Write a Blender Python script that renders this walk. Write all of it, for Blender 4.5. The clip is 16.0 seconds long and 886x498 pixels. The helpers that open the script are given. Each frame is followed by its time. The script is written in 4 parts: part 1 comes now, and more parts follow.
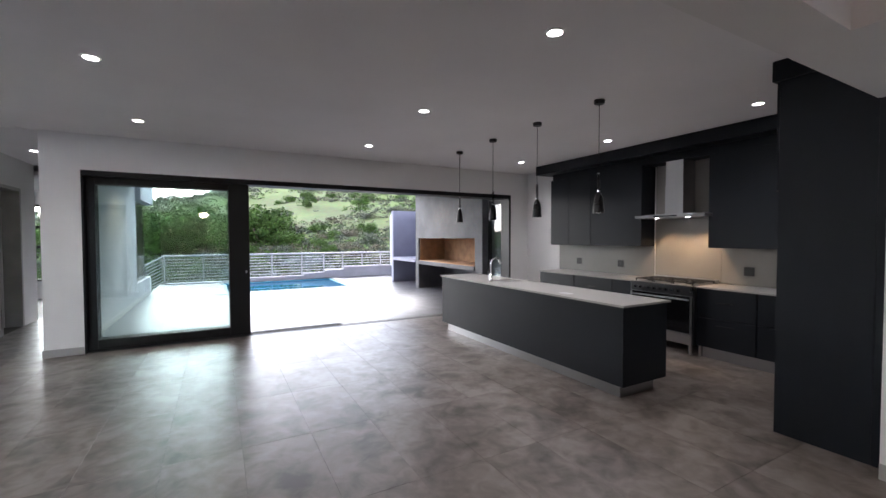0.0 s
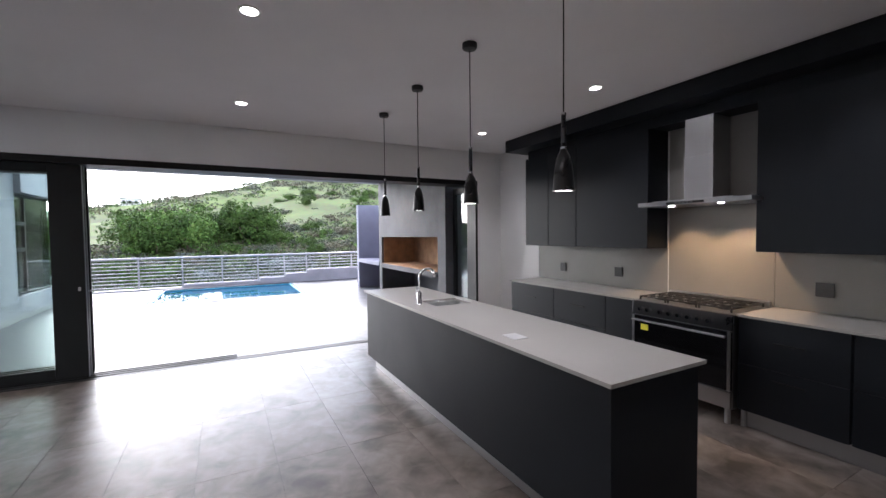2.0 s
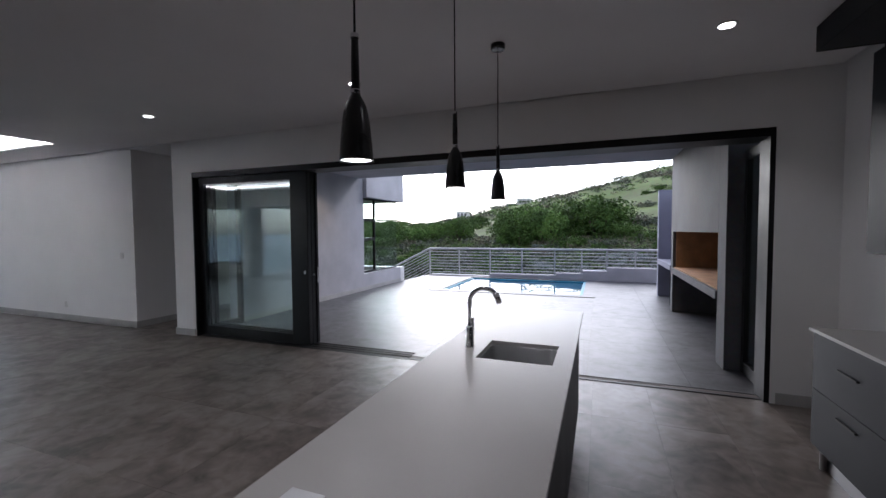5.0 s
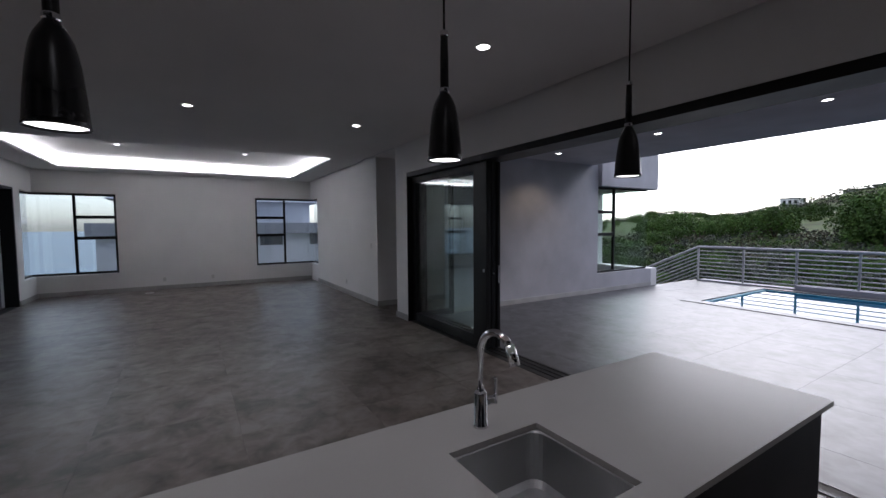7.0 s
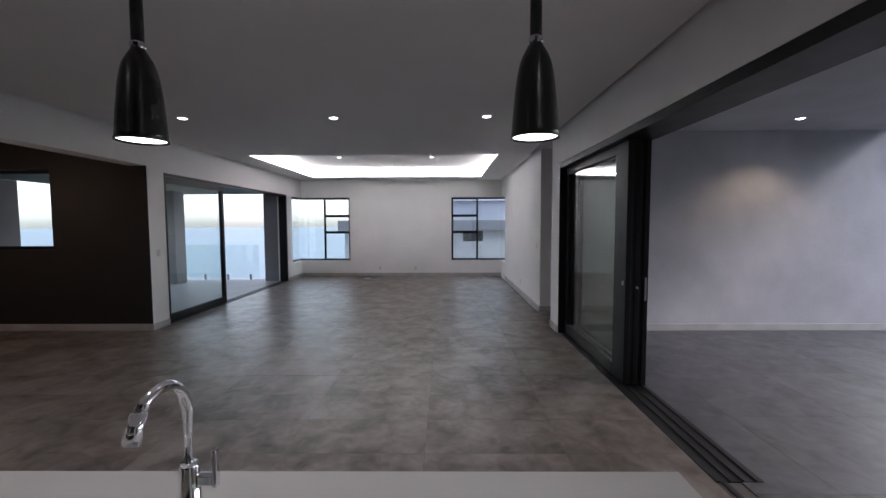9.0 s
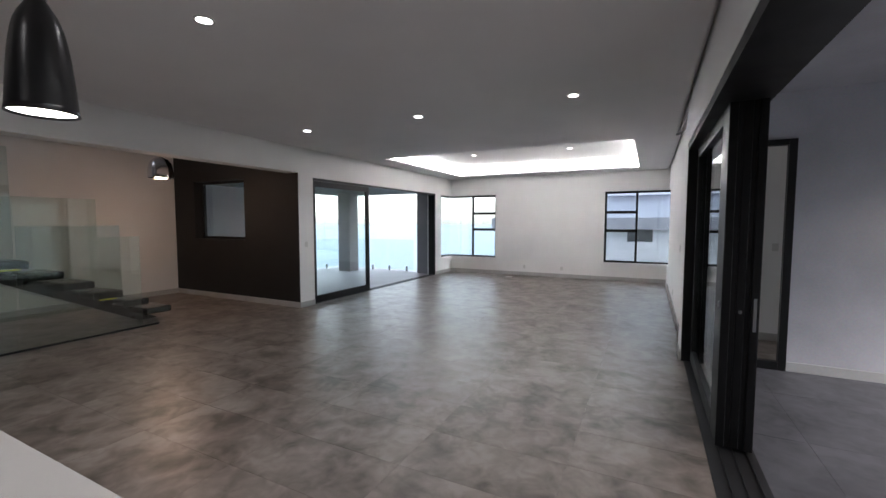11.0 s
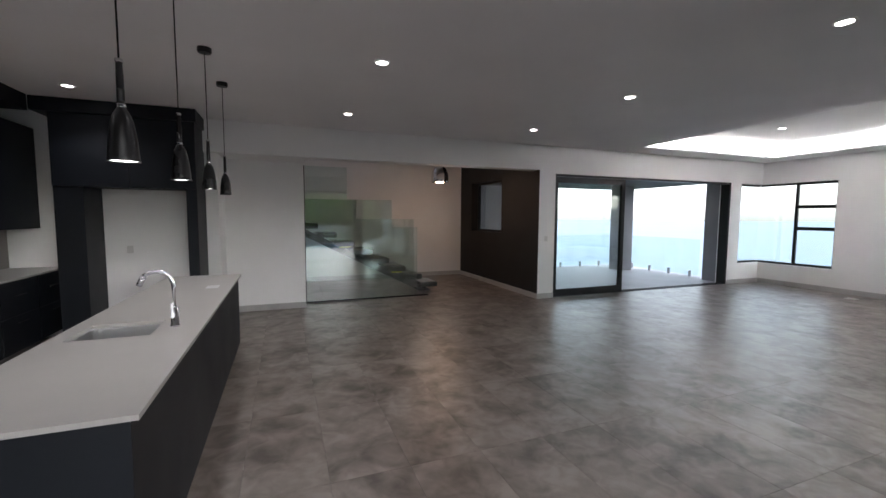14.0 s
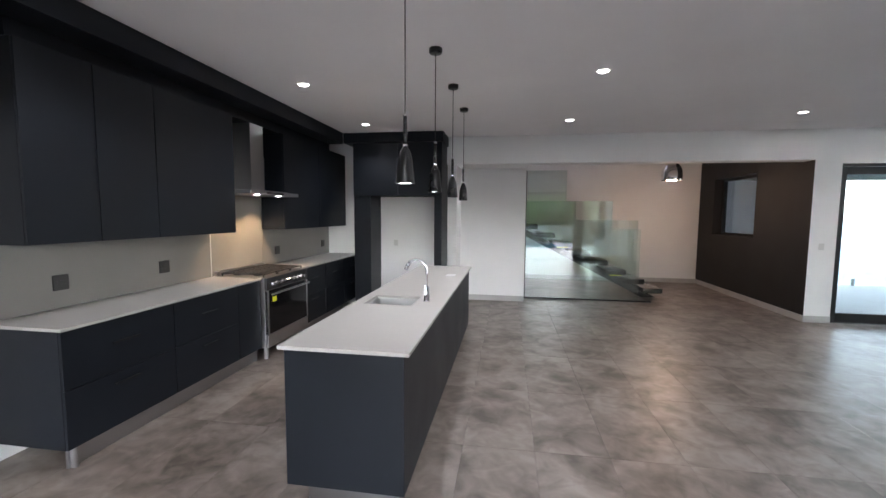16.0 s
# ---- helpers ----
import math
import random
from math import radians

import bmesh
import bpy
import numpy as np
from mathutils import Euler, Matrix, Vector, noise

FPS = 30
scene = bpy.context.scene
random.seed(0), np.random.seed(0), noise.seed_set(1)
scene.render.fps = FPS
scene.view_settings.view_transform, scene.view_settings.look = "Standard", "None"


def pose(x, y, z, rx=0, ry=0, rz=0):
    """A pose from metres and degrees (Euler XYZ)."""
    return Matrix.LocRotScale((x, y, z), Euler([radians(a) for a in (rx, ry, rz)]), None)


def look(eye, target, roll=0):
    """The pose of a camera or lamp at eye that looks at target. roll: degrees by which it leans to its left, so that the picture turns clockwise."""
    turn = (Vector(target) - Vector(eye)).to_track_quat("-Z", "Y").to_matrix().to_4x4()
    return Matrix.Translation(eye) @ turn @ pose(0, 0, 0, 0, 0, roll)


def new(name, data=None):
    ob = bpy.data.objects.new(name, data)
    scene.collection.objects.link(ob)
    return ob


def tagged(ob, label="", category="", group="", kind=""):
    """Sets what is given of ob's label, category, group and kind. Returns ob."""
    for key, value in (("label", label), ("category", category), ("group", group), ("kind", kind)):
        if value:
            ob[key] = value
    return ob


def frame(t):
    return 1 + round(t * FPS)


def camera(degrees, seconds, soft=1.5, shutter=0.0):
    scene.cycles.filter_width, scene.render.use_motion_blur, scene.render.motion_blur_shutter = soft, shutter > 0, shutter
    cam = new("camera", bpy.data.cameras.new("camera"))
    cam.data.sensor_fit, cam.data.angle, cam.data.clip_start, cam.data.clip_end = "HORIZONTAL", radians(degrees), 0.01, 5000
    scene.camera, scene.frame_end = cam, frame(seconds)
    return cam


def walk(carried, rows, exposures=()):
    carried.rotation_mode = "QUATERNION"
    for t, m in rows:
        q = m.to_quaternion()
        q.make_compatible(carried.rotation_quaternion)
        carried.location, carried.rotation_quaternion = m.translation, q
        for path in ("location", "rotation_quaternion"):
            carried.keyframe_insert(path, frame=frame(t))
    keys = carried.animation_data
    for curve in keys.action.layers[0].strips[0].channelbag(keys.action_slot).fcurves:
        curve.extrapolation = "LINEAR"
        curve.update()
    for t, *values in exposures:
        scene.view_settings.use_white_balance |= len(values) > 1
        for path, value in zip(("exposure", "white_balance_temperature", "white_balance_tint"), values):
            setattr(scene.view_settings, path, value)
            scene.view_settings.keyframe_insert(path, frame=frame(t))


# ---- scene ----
cam = camera(94.3, 16.0)
PATH = [
    (0, (-0.443, -0.743, 1.53), (0.52, 1.009, 1.473), -0.1),
    (0.5, (-0.111, -0.343, 1.545), (0.86, 1.404, 1.482), -0.5),
    (1, (0.356, -0.013, 1.538), (1.315, 1.741, 1.473), -0.6),
    (1.5, (0.87, 0.247, 1.532), (1.831, 2.0, 1.462), -0.6),
    (2, (1.348, 0.533, 1.555), (2.288, 2.297, 1.483), -0.6),
    (2.5, (1.801, 0.808, 1.556), (2.631, 2.626, 1.489), -0.7),
    (3, (2.172, 1.097, 1.566), (2.76, 3.007, 1.496), -0.8),
    (4.3, (3.40, 1.40, 1.55), (3.161, 3.384, 1.476), -0.5),
    (4.8, (3.62, 1.72, 1.545), (3.026, 3.629, 1.462), -0.4),
    (5.5, (3.626, 2.219, 1.54), (2.649, 3.961, 1.442), -0.3),
    (6, (3.829, 2.512, 1.56), (2.565, 4.059, 1.455), -0.2),
    (6.5, (3.92, 2.887, 1.561), (2.419, 4.203, 1.447), -0.5),
    (7, (4.025, 3.232, 1.564), (2.323, 4.276, 1.45), -0.4),
    (7.5, (4.003, 3.601, 1.572), (2.164, 4.377, 1.45), -0.2),
    (8, (4.023, 3.952, 1.58), (2.094, 4.465, 1.459), -0.2),
    (8.5, (3.968, 4.303, 1.56), (1.987, 4.546, 1.437), -0.1),
    (9, (3.88, 4.633, 1.573), (1.884, 4.617, 1.451), -0.2),
    (10.2, (3.65, 5.46, 1.565), (1.731, 4.895, 1.436), -0.1),
    (11.5, (3.025, 6.051, 1.555), (1.343, 4.978, 1.416), 0.1),
    (12, (2.753, 6.166, 1.539), (1.18, 4.94, 1.388), 0.1),
    (12.5, (2.551, 6.326, 1.523), (1.122, 4.935, 1.371), 0.1),
    (13, (2.489, 6.517, 1.543), (1.265, 4.943, 1.392), 0.3),
    (13.5, (2.464, 6.71, 1.543), (1.472, 4.98, 1.39), 0.2),
    (14, (2.339, 6.842, 1.556), (1.619, 4.982, 1.399), 0.3),
    (14.5, (2.3, 6.984, 1.576), (1.869, 5.038, 1.417), 0.3),
    (15, (2.317, 7.114, 1.579), (2.112, 5.131, 1.419), 0.4),
    (15.5, (2.313, 7.148, 1.576), (2.357, 5.154, 1.419), 0.3),
    (16, (2.328, 7.196, 1.586), (2.638, 5.227, 1.421), 0.4),
]
EXPOSURES = [(0.0, 2.66, 6200, 14), (2.0, 2.56, 6150, 15), (3.0, 2.23, 6100, 15), (5.4, 1.15, 6000, 15), (7.0, 0.7, 6000, 16), (7.5, 0.72, 6050, 16), (8.5, 1.24, 6150, 16), (9.1, 1.7, 6200, 15), (11.5, 2.28, 6350, 12), (14.0, 2.2, 6350, 12), (15.0, 2.45, 6300, 12), (15.5, 2.76, 6250, 12), (16.0, 3.12, 6150, 11)]
walk(cam, [(t, look(eye, target, roll)) for t, eye, target, roll in PATH], EXPOSURES)

# ---- world, sun, lights ----
SUN_EL, SUN_ROT = radians(32), radians(-20)
world = bpy.data.worlds.new("world")
scene.world = world
world.use_nodes = True
wn = world.node_tree.nodes
sky = wn.new("ShaderNodeTexSky")
sky.sky_type, sky.sun_disc = "NISHITA", False
sky.sun_elevation, sky.sun_rotation = SUN_EL, SUN_ROT
sky.dust_density, sky.air_density, sky.ozone_density = 1.6, 1.0, 2.5
wn["Background"].inputs["Strength"].default_value = 0.15
haze = wn.new("ShaderNodeHueSaturation")
haze.inputs["Saturation"].default_value, haze.inputs["Value"].default_value = 0.38, 1.22
world.node_tree.links.new(sky.outputs[0], haze.inputs["Color"])
world.node_tree.links.new(haze.outputs[0], wn["Background"].inputs["Color"])

sun_data = bpy.data.lights.new("sun", "SUN")
sun_data.energy, sun_data.angle, sun_data.color = 0.6, radians(15), (1.0, 0.95, 0.9)
sun = new("sun", sun_data)
sun.matrix_world = look((20, 60, 40), (0, 8, 0))

H = 2.88            # ceiling
COOL, WARM, AMBER = (1.0, 0.97, 0.97), (1.0, 0.78, 0.52), (1.0, 0.66, 0.36)


def lamp(name, kind, at, watts, color, size=0.04, spot=None, aim=(0, 0, -1)):
    d = bpy.data.lights.new(name, kind)
    d.energy, d.color = watts, color
    if kind == "SPOT":
        d.spot_size, d.spot_blend, d.shadow_soft_size = radians(spot), 0.6, size
    elif kind == "POINT":
        d.shadow_soft_size = size
    ob = new(name, d)
    ob.matrix_world = look(at, Vector(at) + Vector(aim))
    return ob


DOWNLIGHTS = [(-1.23, 1.4), (-1.25, 3.25), (-1.22, 5.13), (1.53, 1.31), (1.515, 3.235), (1.535, 5.12), (4.38, 1.4), (4.38, 3.23), (4.39, 5.11)]
PATIO_LIGHTS = [(x, 9.08) for x in (-1.4, 0.5, 2.37, 4.25)]
PENDANTS = [(2.883, 2.10), (2.895, 3.01), (2.912, 3.924), (2.926, 4.836)]
for x, y in DOWNLIGHTS:
    lamp("downlight_lamp", "SPOT", (x, y, H - 0.03), 5, COOL, 0.04, 130)
for x, y in PATIO_LIGHTS:
    lamp("patio_lamp", "SPOT", (x, y, H - 0.03), 10, WARM, 0.04, 120)
for x, y in PENDANTS:
    lamp("pendant_lamp", "SPOT", (x, y, 1.755), 2, COOL, 0.03, 120)
lamp("hood_lamp", "SPOT", (5.17, 2.52, 1.77), 5.0, AMBER, 0.02, 100, (0.2, 0, -1))
lamp("hood_lamp", "SPOT", (5.17, 2.96, 1.77), 3.6, AMBER, 0.02, 100, (0.2, 0, -1))
lamp("dome_lamp", "POINT", (-0.8, -1.48, 2.27), 6.5, (1.0, 0.66, 0.45), 0.12)


# ---- materials ----
def material(name, base, rough=0.6, metal=0.0, vary=0.12, scale=3.0, fine=40.0, bump=0.05, tint=None, object_vary=0.0, spec=0.5, rough_vary=0.1):
    """A surface with variation at two scales, in world metres."""
    m = bpy.data.materials.new(name)
    m.use_nodes = True
    n, l = m.node_tree.nodes, m.node_tree.links
    b = n["Principled BSDF"]
    b.inputs["Metallic"].default_value = metal
    b.inputs["Specular IOR Level"].default_value = spec
    geo = n.new("ShaderNodeNewGeometry")
    big, small = n.new("ShaderNodeTexNoise"), n.new("ShaderNodeTexNoise")
    big.inputs["Scale"].default_value, small.inputs["Scale"].default_value = scale, fine
    big.inputs["Detail"].default_value = 5.0
    small.inputs["Detail"].default_value = 3.0
    l.new(geo.outputs["Position"], big.inputs["Vector"])
    l.new(geo.outputs["Position"], small.inputs["Vector"])
    ramp = n.new("ShaderNodeValToRGB")
    lo = tint if tint else tuple(c * (1 - vary) for c in base)
    ramp.color_ramp.elements[0].color = (*lo, 1)
    ramp.color_ramp.elements[1].color = (*[min(1, c * (1 + vary)) for c in base], 1)
    ramp.color_ramp.elements[0].position, ramp.color_ramp.elements[1].position = 0.34, 0.66
    l.new(big.outputs["Fac"], ramp.inputs["Fac"])
    mix = n.new("ShaderNodeMix")
    mix.data_type, mix.blend_type = "RGBA", "OVERLAY"
    mix.inputs["Factor"].default_value = min(1.0, vary * 1.2)
    l.new(ramp.outputs["Color"], mix.inputs[6])
    l.new(small.outputs["Color"], mix.inputs[7])
    out = mix.outputs[2]
    if object_vary:
        info, hsv, mr = n.new("ShaderNodeObjectInfo"), n.new("ShaderNodeHueSaturation"), n.new("ShaderNodeMapRange")
        mr.inputs["To Min"].default_value, mr.inputs["To Max"].default_value = 1 - object_vary, 1 + object_vary
        l.new(info.outputs["Random"], mr.inputs["Value"])
        l.new(mr.outputs["Result"], hsv.inputs["Value"])
        l.new(out, hsv.inputs["Color"])
        out = hsv.outputs["Color"]
    l.new(out, b.inputs["Base Color"])
    rr = n.new("ShaderNodeMapRange")
    rr.inputs["To Min"].default_value, rr.inputs["To Max"].default_value = max(0, rough - rough_vary), min(1, rough + rough_vary)
    l.new(big.outputs["Fac"], rr.inputs["Value"])
    l.new(rr.outputs["Result"], b.inputs["Roughness"])
    if bump:
        bp = n.new("ShaderNodeBump")
        bp.inputs["Strength"].default_value, bp.inputs["Distance"].default_value = bump, 0.01
        l.new(small.outputs["Fac"], bp.inputs["Height"])
        l.new(bp.outputs["Normal"], b.inputs["Normal"])
    return m


def glow(name, color, strength):
    m = bpy.data.materials.new(name)
    m.use_nodes = True
    b = m.node_tree.nodes["Principled BSDF"]
    b.inputs["Base Color"].default_value = (0.8, 0.8, 0.8, 1)
    b.inputs["Emission Color"].default_value = (*color, 1)
    b.inputs["Emission Strength"].default_value = strength
    return m


def glass(name, color=(0.9, 0.97, 0.95), rough=0.0, reflect=0.05):
    """Clear glass: each face lets most through and mirrors more at a grazing angle."""
    m = bpy.data.materials.new(name)
    m.use_nodes = True
    n, l = m.node_tree.nodes, m.node_tree.links
    for old in list(n):
        n.remove(old)
    out, mixs, tr, gl, lw = (n.new("ShaderNode" + k) for k in ("OutputMaterial", "MixShader", "BsdfTransparent", "BsdfGlossy", "LayerWeight"))
    lw.inputs["Blend"].default_value = 0.5
    power, mr = n.new("ShaderNodeMath"), n.new("ShaderNodeMapRange")
    power.operation, power.inputs[1].default_value = "POWER", 4.0
    mr.inputs["To Min"].default_value, mr.inputs["To Max"].default_value = reflect, 0.75
    tr.inputs["Color"].default_value = (*color, 1)
    gl.inputs["Roughness"].default_value = rough
    l.new(lw.outputs["Facing"], power.inputs[0])
    l.new(power.outputs[0], mr.inputs["Value"])
    l.new(mr.outputs["Result"], mixs.inputs[0])
    l.new(tr.outputs[0], mixs.inputs[1])
    l.new(gl.outputs[0], mixs.inputs[2])
    l.new(mixs.outputs[0], out.inputs[0])
    return m


def mottled(name, light, mid, dark, rough):
    """A cement-look tile: soft cloudy patches, small dark stains and a faint streak, different on every tile."""
    m = bpy.data.materials.new(name)
    m.use_nodes = True
    n, l = m.node_tree.nodes, m.node_tree.links
    b = n["Principled BSDF"]
    b.inputs["Specular IOR Level"].default_value = 0.65
    geo, info = n.new("ShaderNodeNewGeometry"), n.new("ShaderNodeObjectInfo")
    shift, comb = n.new("ShaderNodeVectorMath"), n.new("ShaderNodeCombineXYZ")
    sc = n.new("ShaderNodeMath")
    sc.operation, sc.inputs[1].default_value = "MULTIPLY", 0.6
    l.new(info.outputs["Random"], sc.inputs[0])
    l.new(sc.outputs[0], comb.inputs["Z"])
    shift.operation = "ADD"
    l.new(geo.outputs["Position"], shift.inputs[0])
    l.new(comb.outputs[0], shift.inputs[1])
    cloud, stain, fine = (n.new("ShaderNodeTexNoise") for _ in range(3))
    for t, s, d, w in ((cloud, 2.9, 4.0, 0.6), (stain, 7.5, 5.0, 0.9), (fine, 60.0, 2.0, 0.0)):
        t.inputs["Scale"].default_value, t.inputs["Detail"].default_value, t.inputs["Distortion"].default_value = s, d, w
        l.new(shift.outputs[0], t.inputs["Vector"])
    ramp = n.new("ShaderNodeValToRGB")
    ramp.color_ramp.elements[0].color, ramp.color_ramp.elements[0].position = (*dark, 1), 0.35
    ramp.color_ramp.elements[1].color, ramp.color_ramp.elements[1].position = (*light, 1), 0.63
    ramp.color_ramp.elements.new(0.47).color = (*mid, 1)
    add = n.new("ShaderNodeMix")
    add.data_type = "FLOAT"
    add.inputs["Factor"].default_value = 0.34
    l.new(cloud.outputs["Fac"], add.inputs[2])
    l.new(stain.outputs["Fac"], add.inputs[3])
    l.new(add.outputs[0], ramp.inputs["Fac"])
    l.new(ramp.outputs["Color"], b.inputs["Base Color"])
    mr = n.new("ShaderNodeMapRange")
    mr.inputs["To Min"].default_value, mr.inputs["To Max"].default_value = rough + 0.05, rough - 0.04
    l.new(stain.outputs["Fac"], mr.inputs["Value"])
    l.new(mr.outputs["Result"], b.inputs["Roughness"])
    bp = n.new("ShaderNodeBump")
    bp.inputs["Strength"].default_value, bp.inputs["Distance"].default_value = 0.02, 0.002
    l.new(fine.outputs["Fac"], bp.inputs["Height"])
    l.new(bp.outputs["Normal"], b.inputs["Normal"])
    return m


PLASTER = material("white_plaster", (0.80, 0.79, 0.78), 0.7, vary=0.025, scale=1.3, fine=60, bump=0.08)
CEILING = material("ceiling_paint", (0.86, 0.845, 0.85), 0.85, vary=0.03, scale=0.8, fine=80, bump=0.03)
EXT_PLASTER = material("patio_plaster", (0.46, 0.45, 0.48), 0.8, vary=0.10, scale=1.6, fine=45, bump=0.15)
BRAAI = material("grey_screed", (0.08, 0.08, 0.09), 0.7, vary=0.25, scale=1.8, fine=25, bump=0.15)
LILAC = material("lilac_plaster", (0.27, 0.27, 0.34), 0.8, vary=0.10, scale=1.6, fine=45, bump=0.15)
BROWN = material("charcoal_paint", (0.0085, 0.0074, 0.0074), 0.7, vary=0.12, scale=1.5, fine=60, bump=0.06)
SKIRT = material("grey_skirting", (0.42, 0.41, 0.40), 0.5, vary=0.1, scale=3, fine=50)
TILE = mottled("mottled_tile", (0.240, 0.206, 0.182), (0.142, 0.115, 0.098), (0.062, 0.047, 0.038), 0.37)
GROUT = material("grout", (0.10, 0.086, 0.077), 0.7)
PATIO_TILE = mottled("patio_tile", (0.100, 0.100, 0.113), (0.068, 0.068, 0.077), (0.038, 0.038, 0.043), 0.42)
CARCASS = material("charcoal_laminate", (0.0062, 0.0081, 0.0118), 0.48, vary=0.12, scale=2, fine=120, bump=0.03, spec=0.25)
STONE = material("pale_quartz", (0.37, 0.356, 0.337), 0.32, vary=0.03, scale=3, fine=120, bump=0.0, rough_vary=0.02)
SPLASH = material("pale_splashback", (0.215, 0.203, 0.188), 0.35, vary=0.04, scale=2, fine=80, bump=0.0)
STEEL = material("brushed_steel", (0.43, 0.43, 0.44), 0.3, 1.0, vary=0.03, scale=2, fine=200, bump=0.0, rough_vary=0.03)
DARK_STEEL = material("dark_steel", (0.13, 0.13, 0.135), 0.28, 1.0, vary=0.04, scale=2, fine=200, bump=0.0, rough_vary=0.03)
CHROME = material("chrome", (0.75, 0.75, 0.77), 0.07, 1.0, vary=0.02, scale=8, fine=90, bump=0.0, rough_vary=0.02)
BLACK = material("black_aluminium", (0.006, 0.006, 0.0065), 0.45, vary=0.1, scale=4, fine=90, bump=0.02, spec=0.3)
PENDANT_BLACK = material("black_lacquer", (0.006, 0.006, 0.007), 0.28, vary=0.1, scale=5, fine=60, bump=0.0)
IRON = material("cast_iron", (0.018, 0.017, 0.017), 0.55, vary=0.2, scale=9, fine=90, bump=0.2)
OVEN_GLASS = material("oven_glass", (0.006, 0.006, 0.007), 0.08, vary=0.1, scale=3, fine=30, bump=0.0, rough_vary=0.02)
YELLOW = material("yellow_sticker", (0.75, 0.72, 0.03), 0.6, vary=0.05)
SOCKET = material("dark_socket", (0.035, 0.033, 0.032), 0.35, vary=0.1, bump=0.0)
WHITE_PLASTIC = material("white_plastic", (0.62, 0.61, 0.59), 0.4, vary=0.03, bump=0.0)
BRICK_ORANGE = material("firebrick", (0.34, 0.19, 0.10), 0.8, vary=0.2, scale=5, fine=40, bump=0.2, object_vary=0.15)
RAIL = material("galvanised_rail", (0.42, 0.42, 0.44), 0.4, 0.3, vary=0.1, scale=5, fine=60)
POOL = material("pool_plaster", (0.06, 0.24, 0.34), 0.5, vary=0.15, scale=3, fine=40)
TREAD = material("dark_tread", (0.010, 0.0095, 0.009), 0.3, vary=0.3, scale=6, fine=50)
SINK = material("sink_steel", (0.55, 0.55, 0.55), 0.34, 1.0, vary=0.04, scale=4, fine=90, bump=0.0, rough_vary=0.03)
PALE_STEEL = material("satin_steel", (0.72, 0.72, 0.73), 0.42, 0.7, vary=0.03, scale=5, fine=90, bump=0.0, rough_vary=0.03)
WRAP = material("black_wrap", (0.02, 0.021, 0.019), 0.14, vary=0.3, scale=12, fine=60, bump=0.25)
DECK_TILE = material("deck_tile", (0.36, 0.36, 0.38), 0.55, vary=0.1, scale=1.5, fine=20, bump=0.05)
GREY_EXT = material("grey_render", (0.20, 0.20, 0.215), 0.8, vary=0.1, scale=1.5, fine=40, bump=0.1)
TRACK = material("dark_track", (0.03, 0.03, 0.032), 0.45, 0.5, vary=0.1)
GLOW = glow("lamp_glow", (1.0, 0.98, 0.95), 6)
STRIP = glow("led_strip", (1.0, 0.98, 0.96), 11)
PEND_GLOW = glow("pendant_glow", (1.0, 0.98, 0.95), 2)
GLASS = glass("window_glass", (0.93, 0.97, 0.96))
DOOR_GLASS = glass("tinted_door_glass", (0.93, 0.97, 0.96))
STAIR_GLASS = glass("stair_glass", (0.90, 0.955, 0.94), 0.0, 0.125)


# ---- builders ----
WORLD_OF = {}


def thing(name, base, label, category, group="", kind=""):
    ob = new(name)
    ob.location = base
    WORLD_OF[ob] = Matrix.Translation(base)
    return tagged(ob, label, category, group, kind)


def part(name, bm, mat, parent=None, label="", smooth=False):
    me = bpy.data.meshes.new(name)
    bm.to_mesh(me)
    bm.free()
    if smooth:
        for p in me.polygons:
            p.use_smooth = True
    me.materials.append(mat)
    ob = new(name, me)
    if parent:
        ob.parent = parent
        ob.matrix_parent_inverse = WORLD_OF.get(parent, Matrix.Identity(4)).inverted()
    if label:
        ob["label"] = label
    return ob


def add_box(bm, x0, y0, z0, x1, y1, z1):
    v = [bm.verts.new((x, y, z)) for z in (z0, z1) for y in (y0, y1) for x in (x0, x1)]
    for f in ((0, 2, 3, 1), (4, 5, 7, 6), (0, 1, 5, 4), (2, 6, 7, 3), (0, 4, 6, 2), (1, 3, 7, 5)):
        bm.faces.new([v[i] for i in f])


def box(x0, y0, z0, x1, y1, z1, bevel=0.0):
    bm = bmesh.new()
    add_box(bm, x0, y0, z0, x1, y1, z1)
    if bevel:
        bmesh.ops.bevel(bm, geom=bm.edges[:], offset=bevel, segments=2, affect="EDGES", profile=0.6)
    return bm


def boxes(rows, bevel=0.0):
    bm = bmesh.new()
    for r in rows:
        if bevel:
            b = box(*r, bevel)
            me = bpy.data.meshes.new("tmp")
            b.to_mesh(me)
            b.free()
            bm.from_mesh(me)
            bpy.data.meshes.remove(me)
        else:
            add_box(bm, *r)
    return bm


def lathe(profile, at, seg=32):
    """A turned shape: rows of radius and height."""
    bm = bmesh.new()
    rings = [[bm.verts.new((at[0] + r * math.cos(2 * math.pi * i / seg), at[1] + r * math.sin(2 * math.pi * i / seg), at[2] + z)) for i in range(seg)] for r, z in profile]
    for a, b in zip(rings, rings[1:]):
        for i in range(seg):
            j = (i + 1) % seg
            bm.faces.new((a[i], a[j], b[j], b[i]))
    return bm


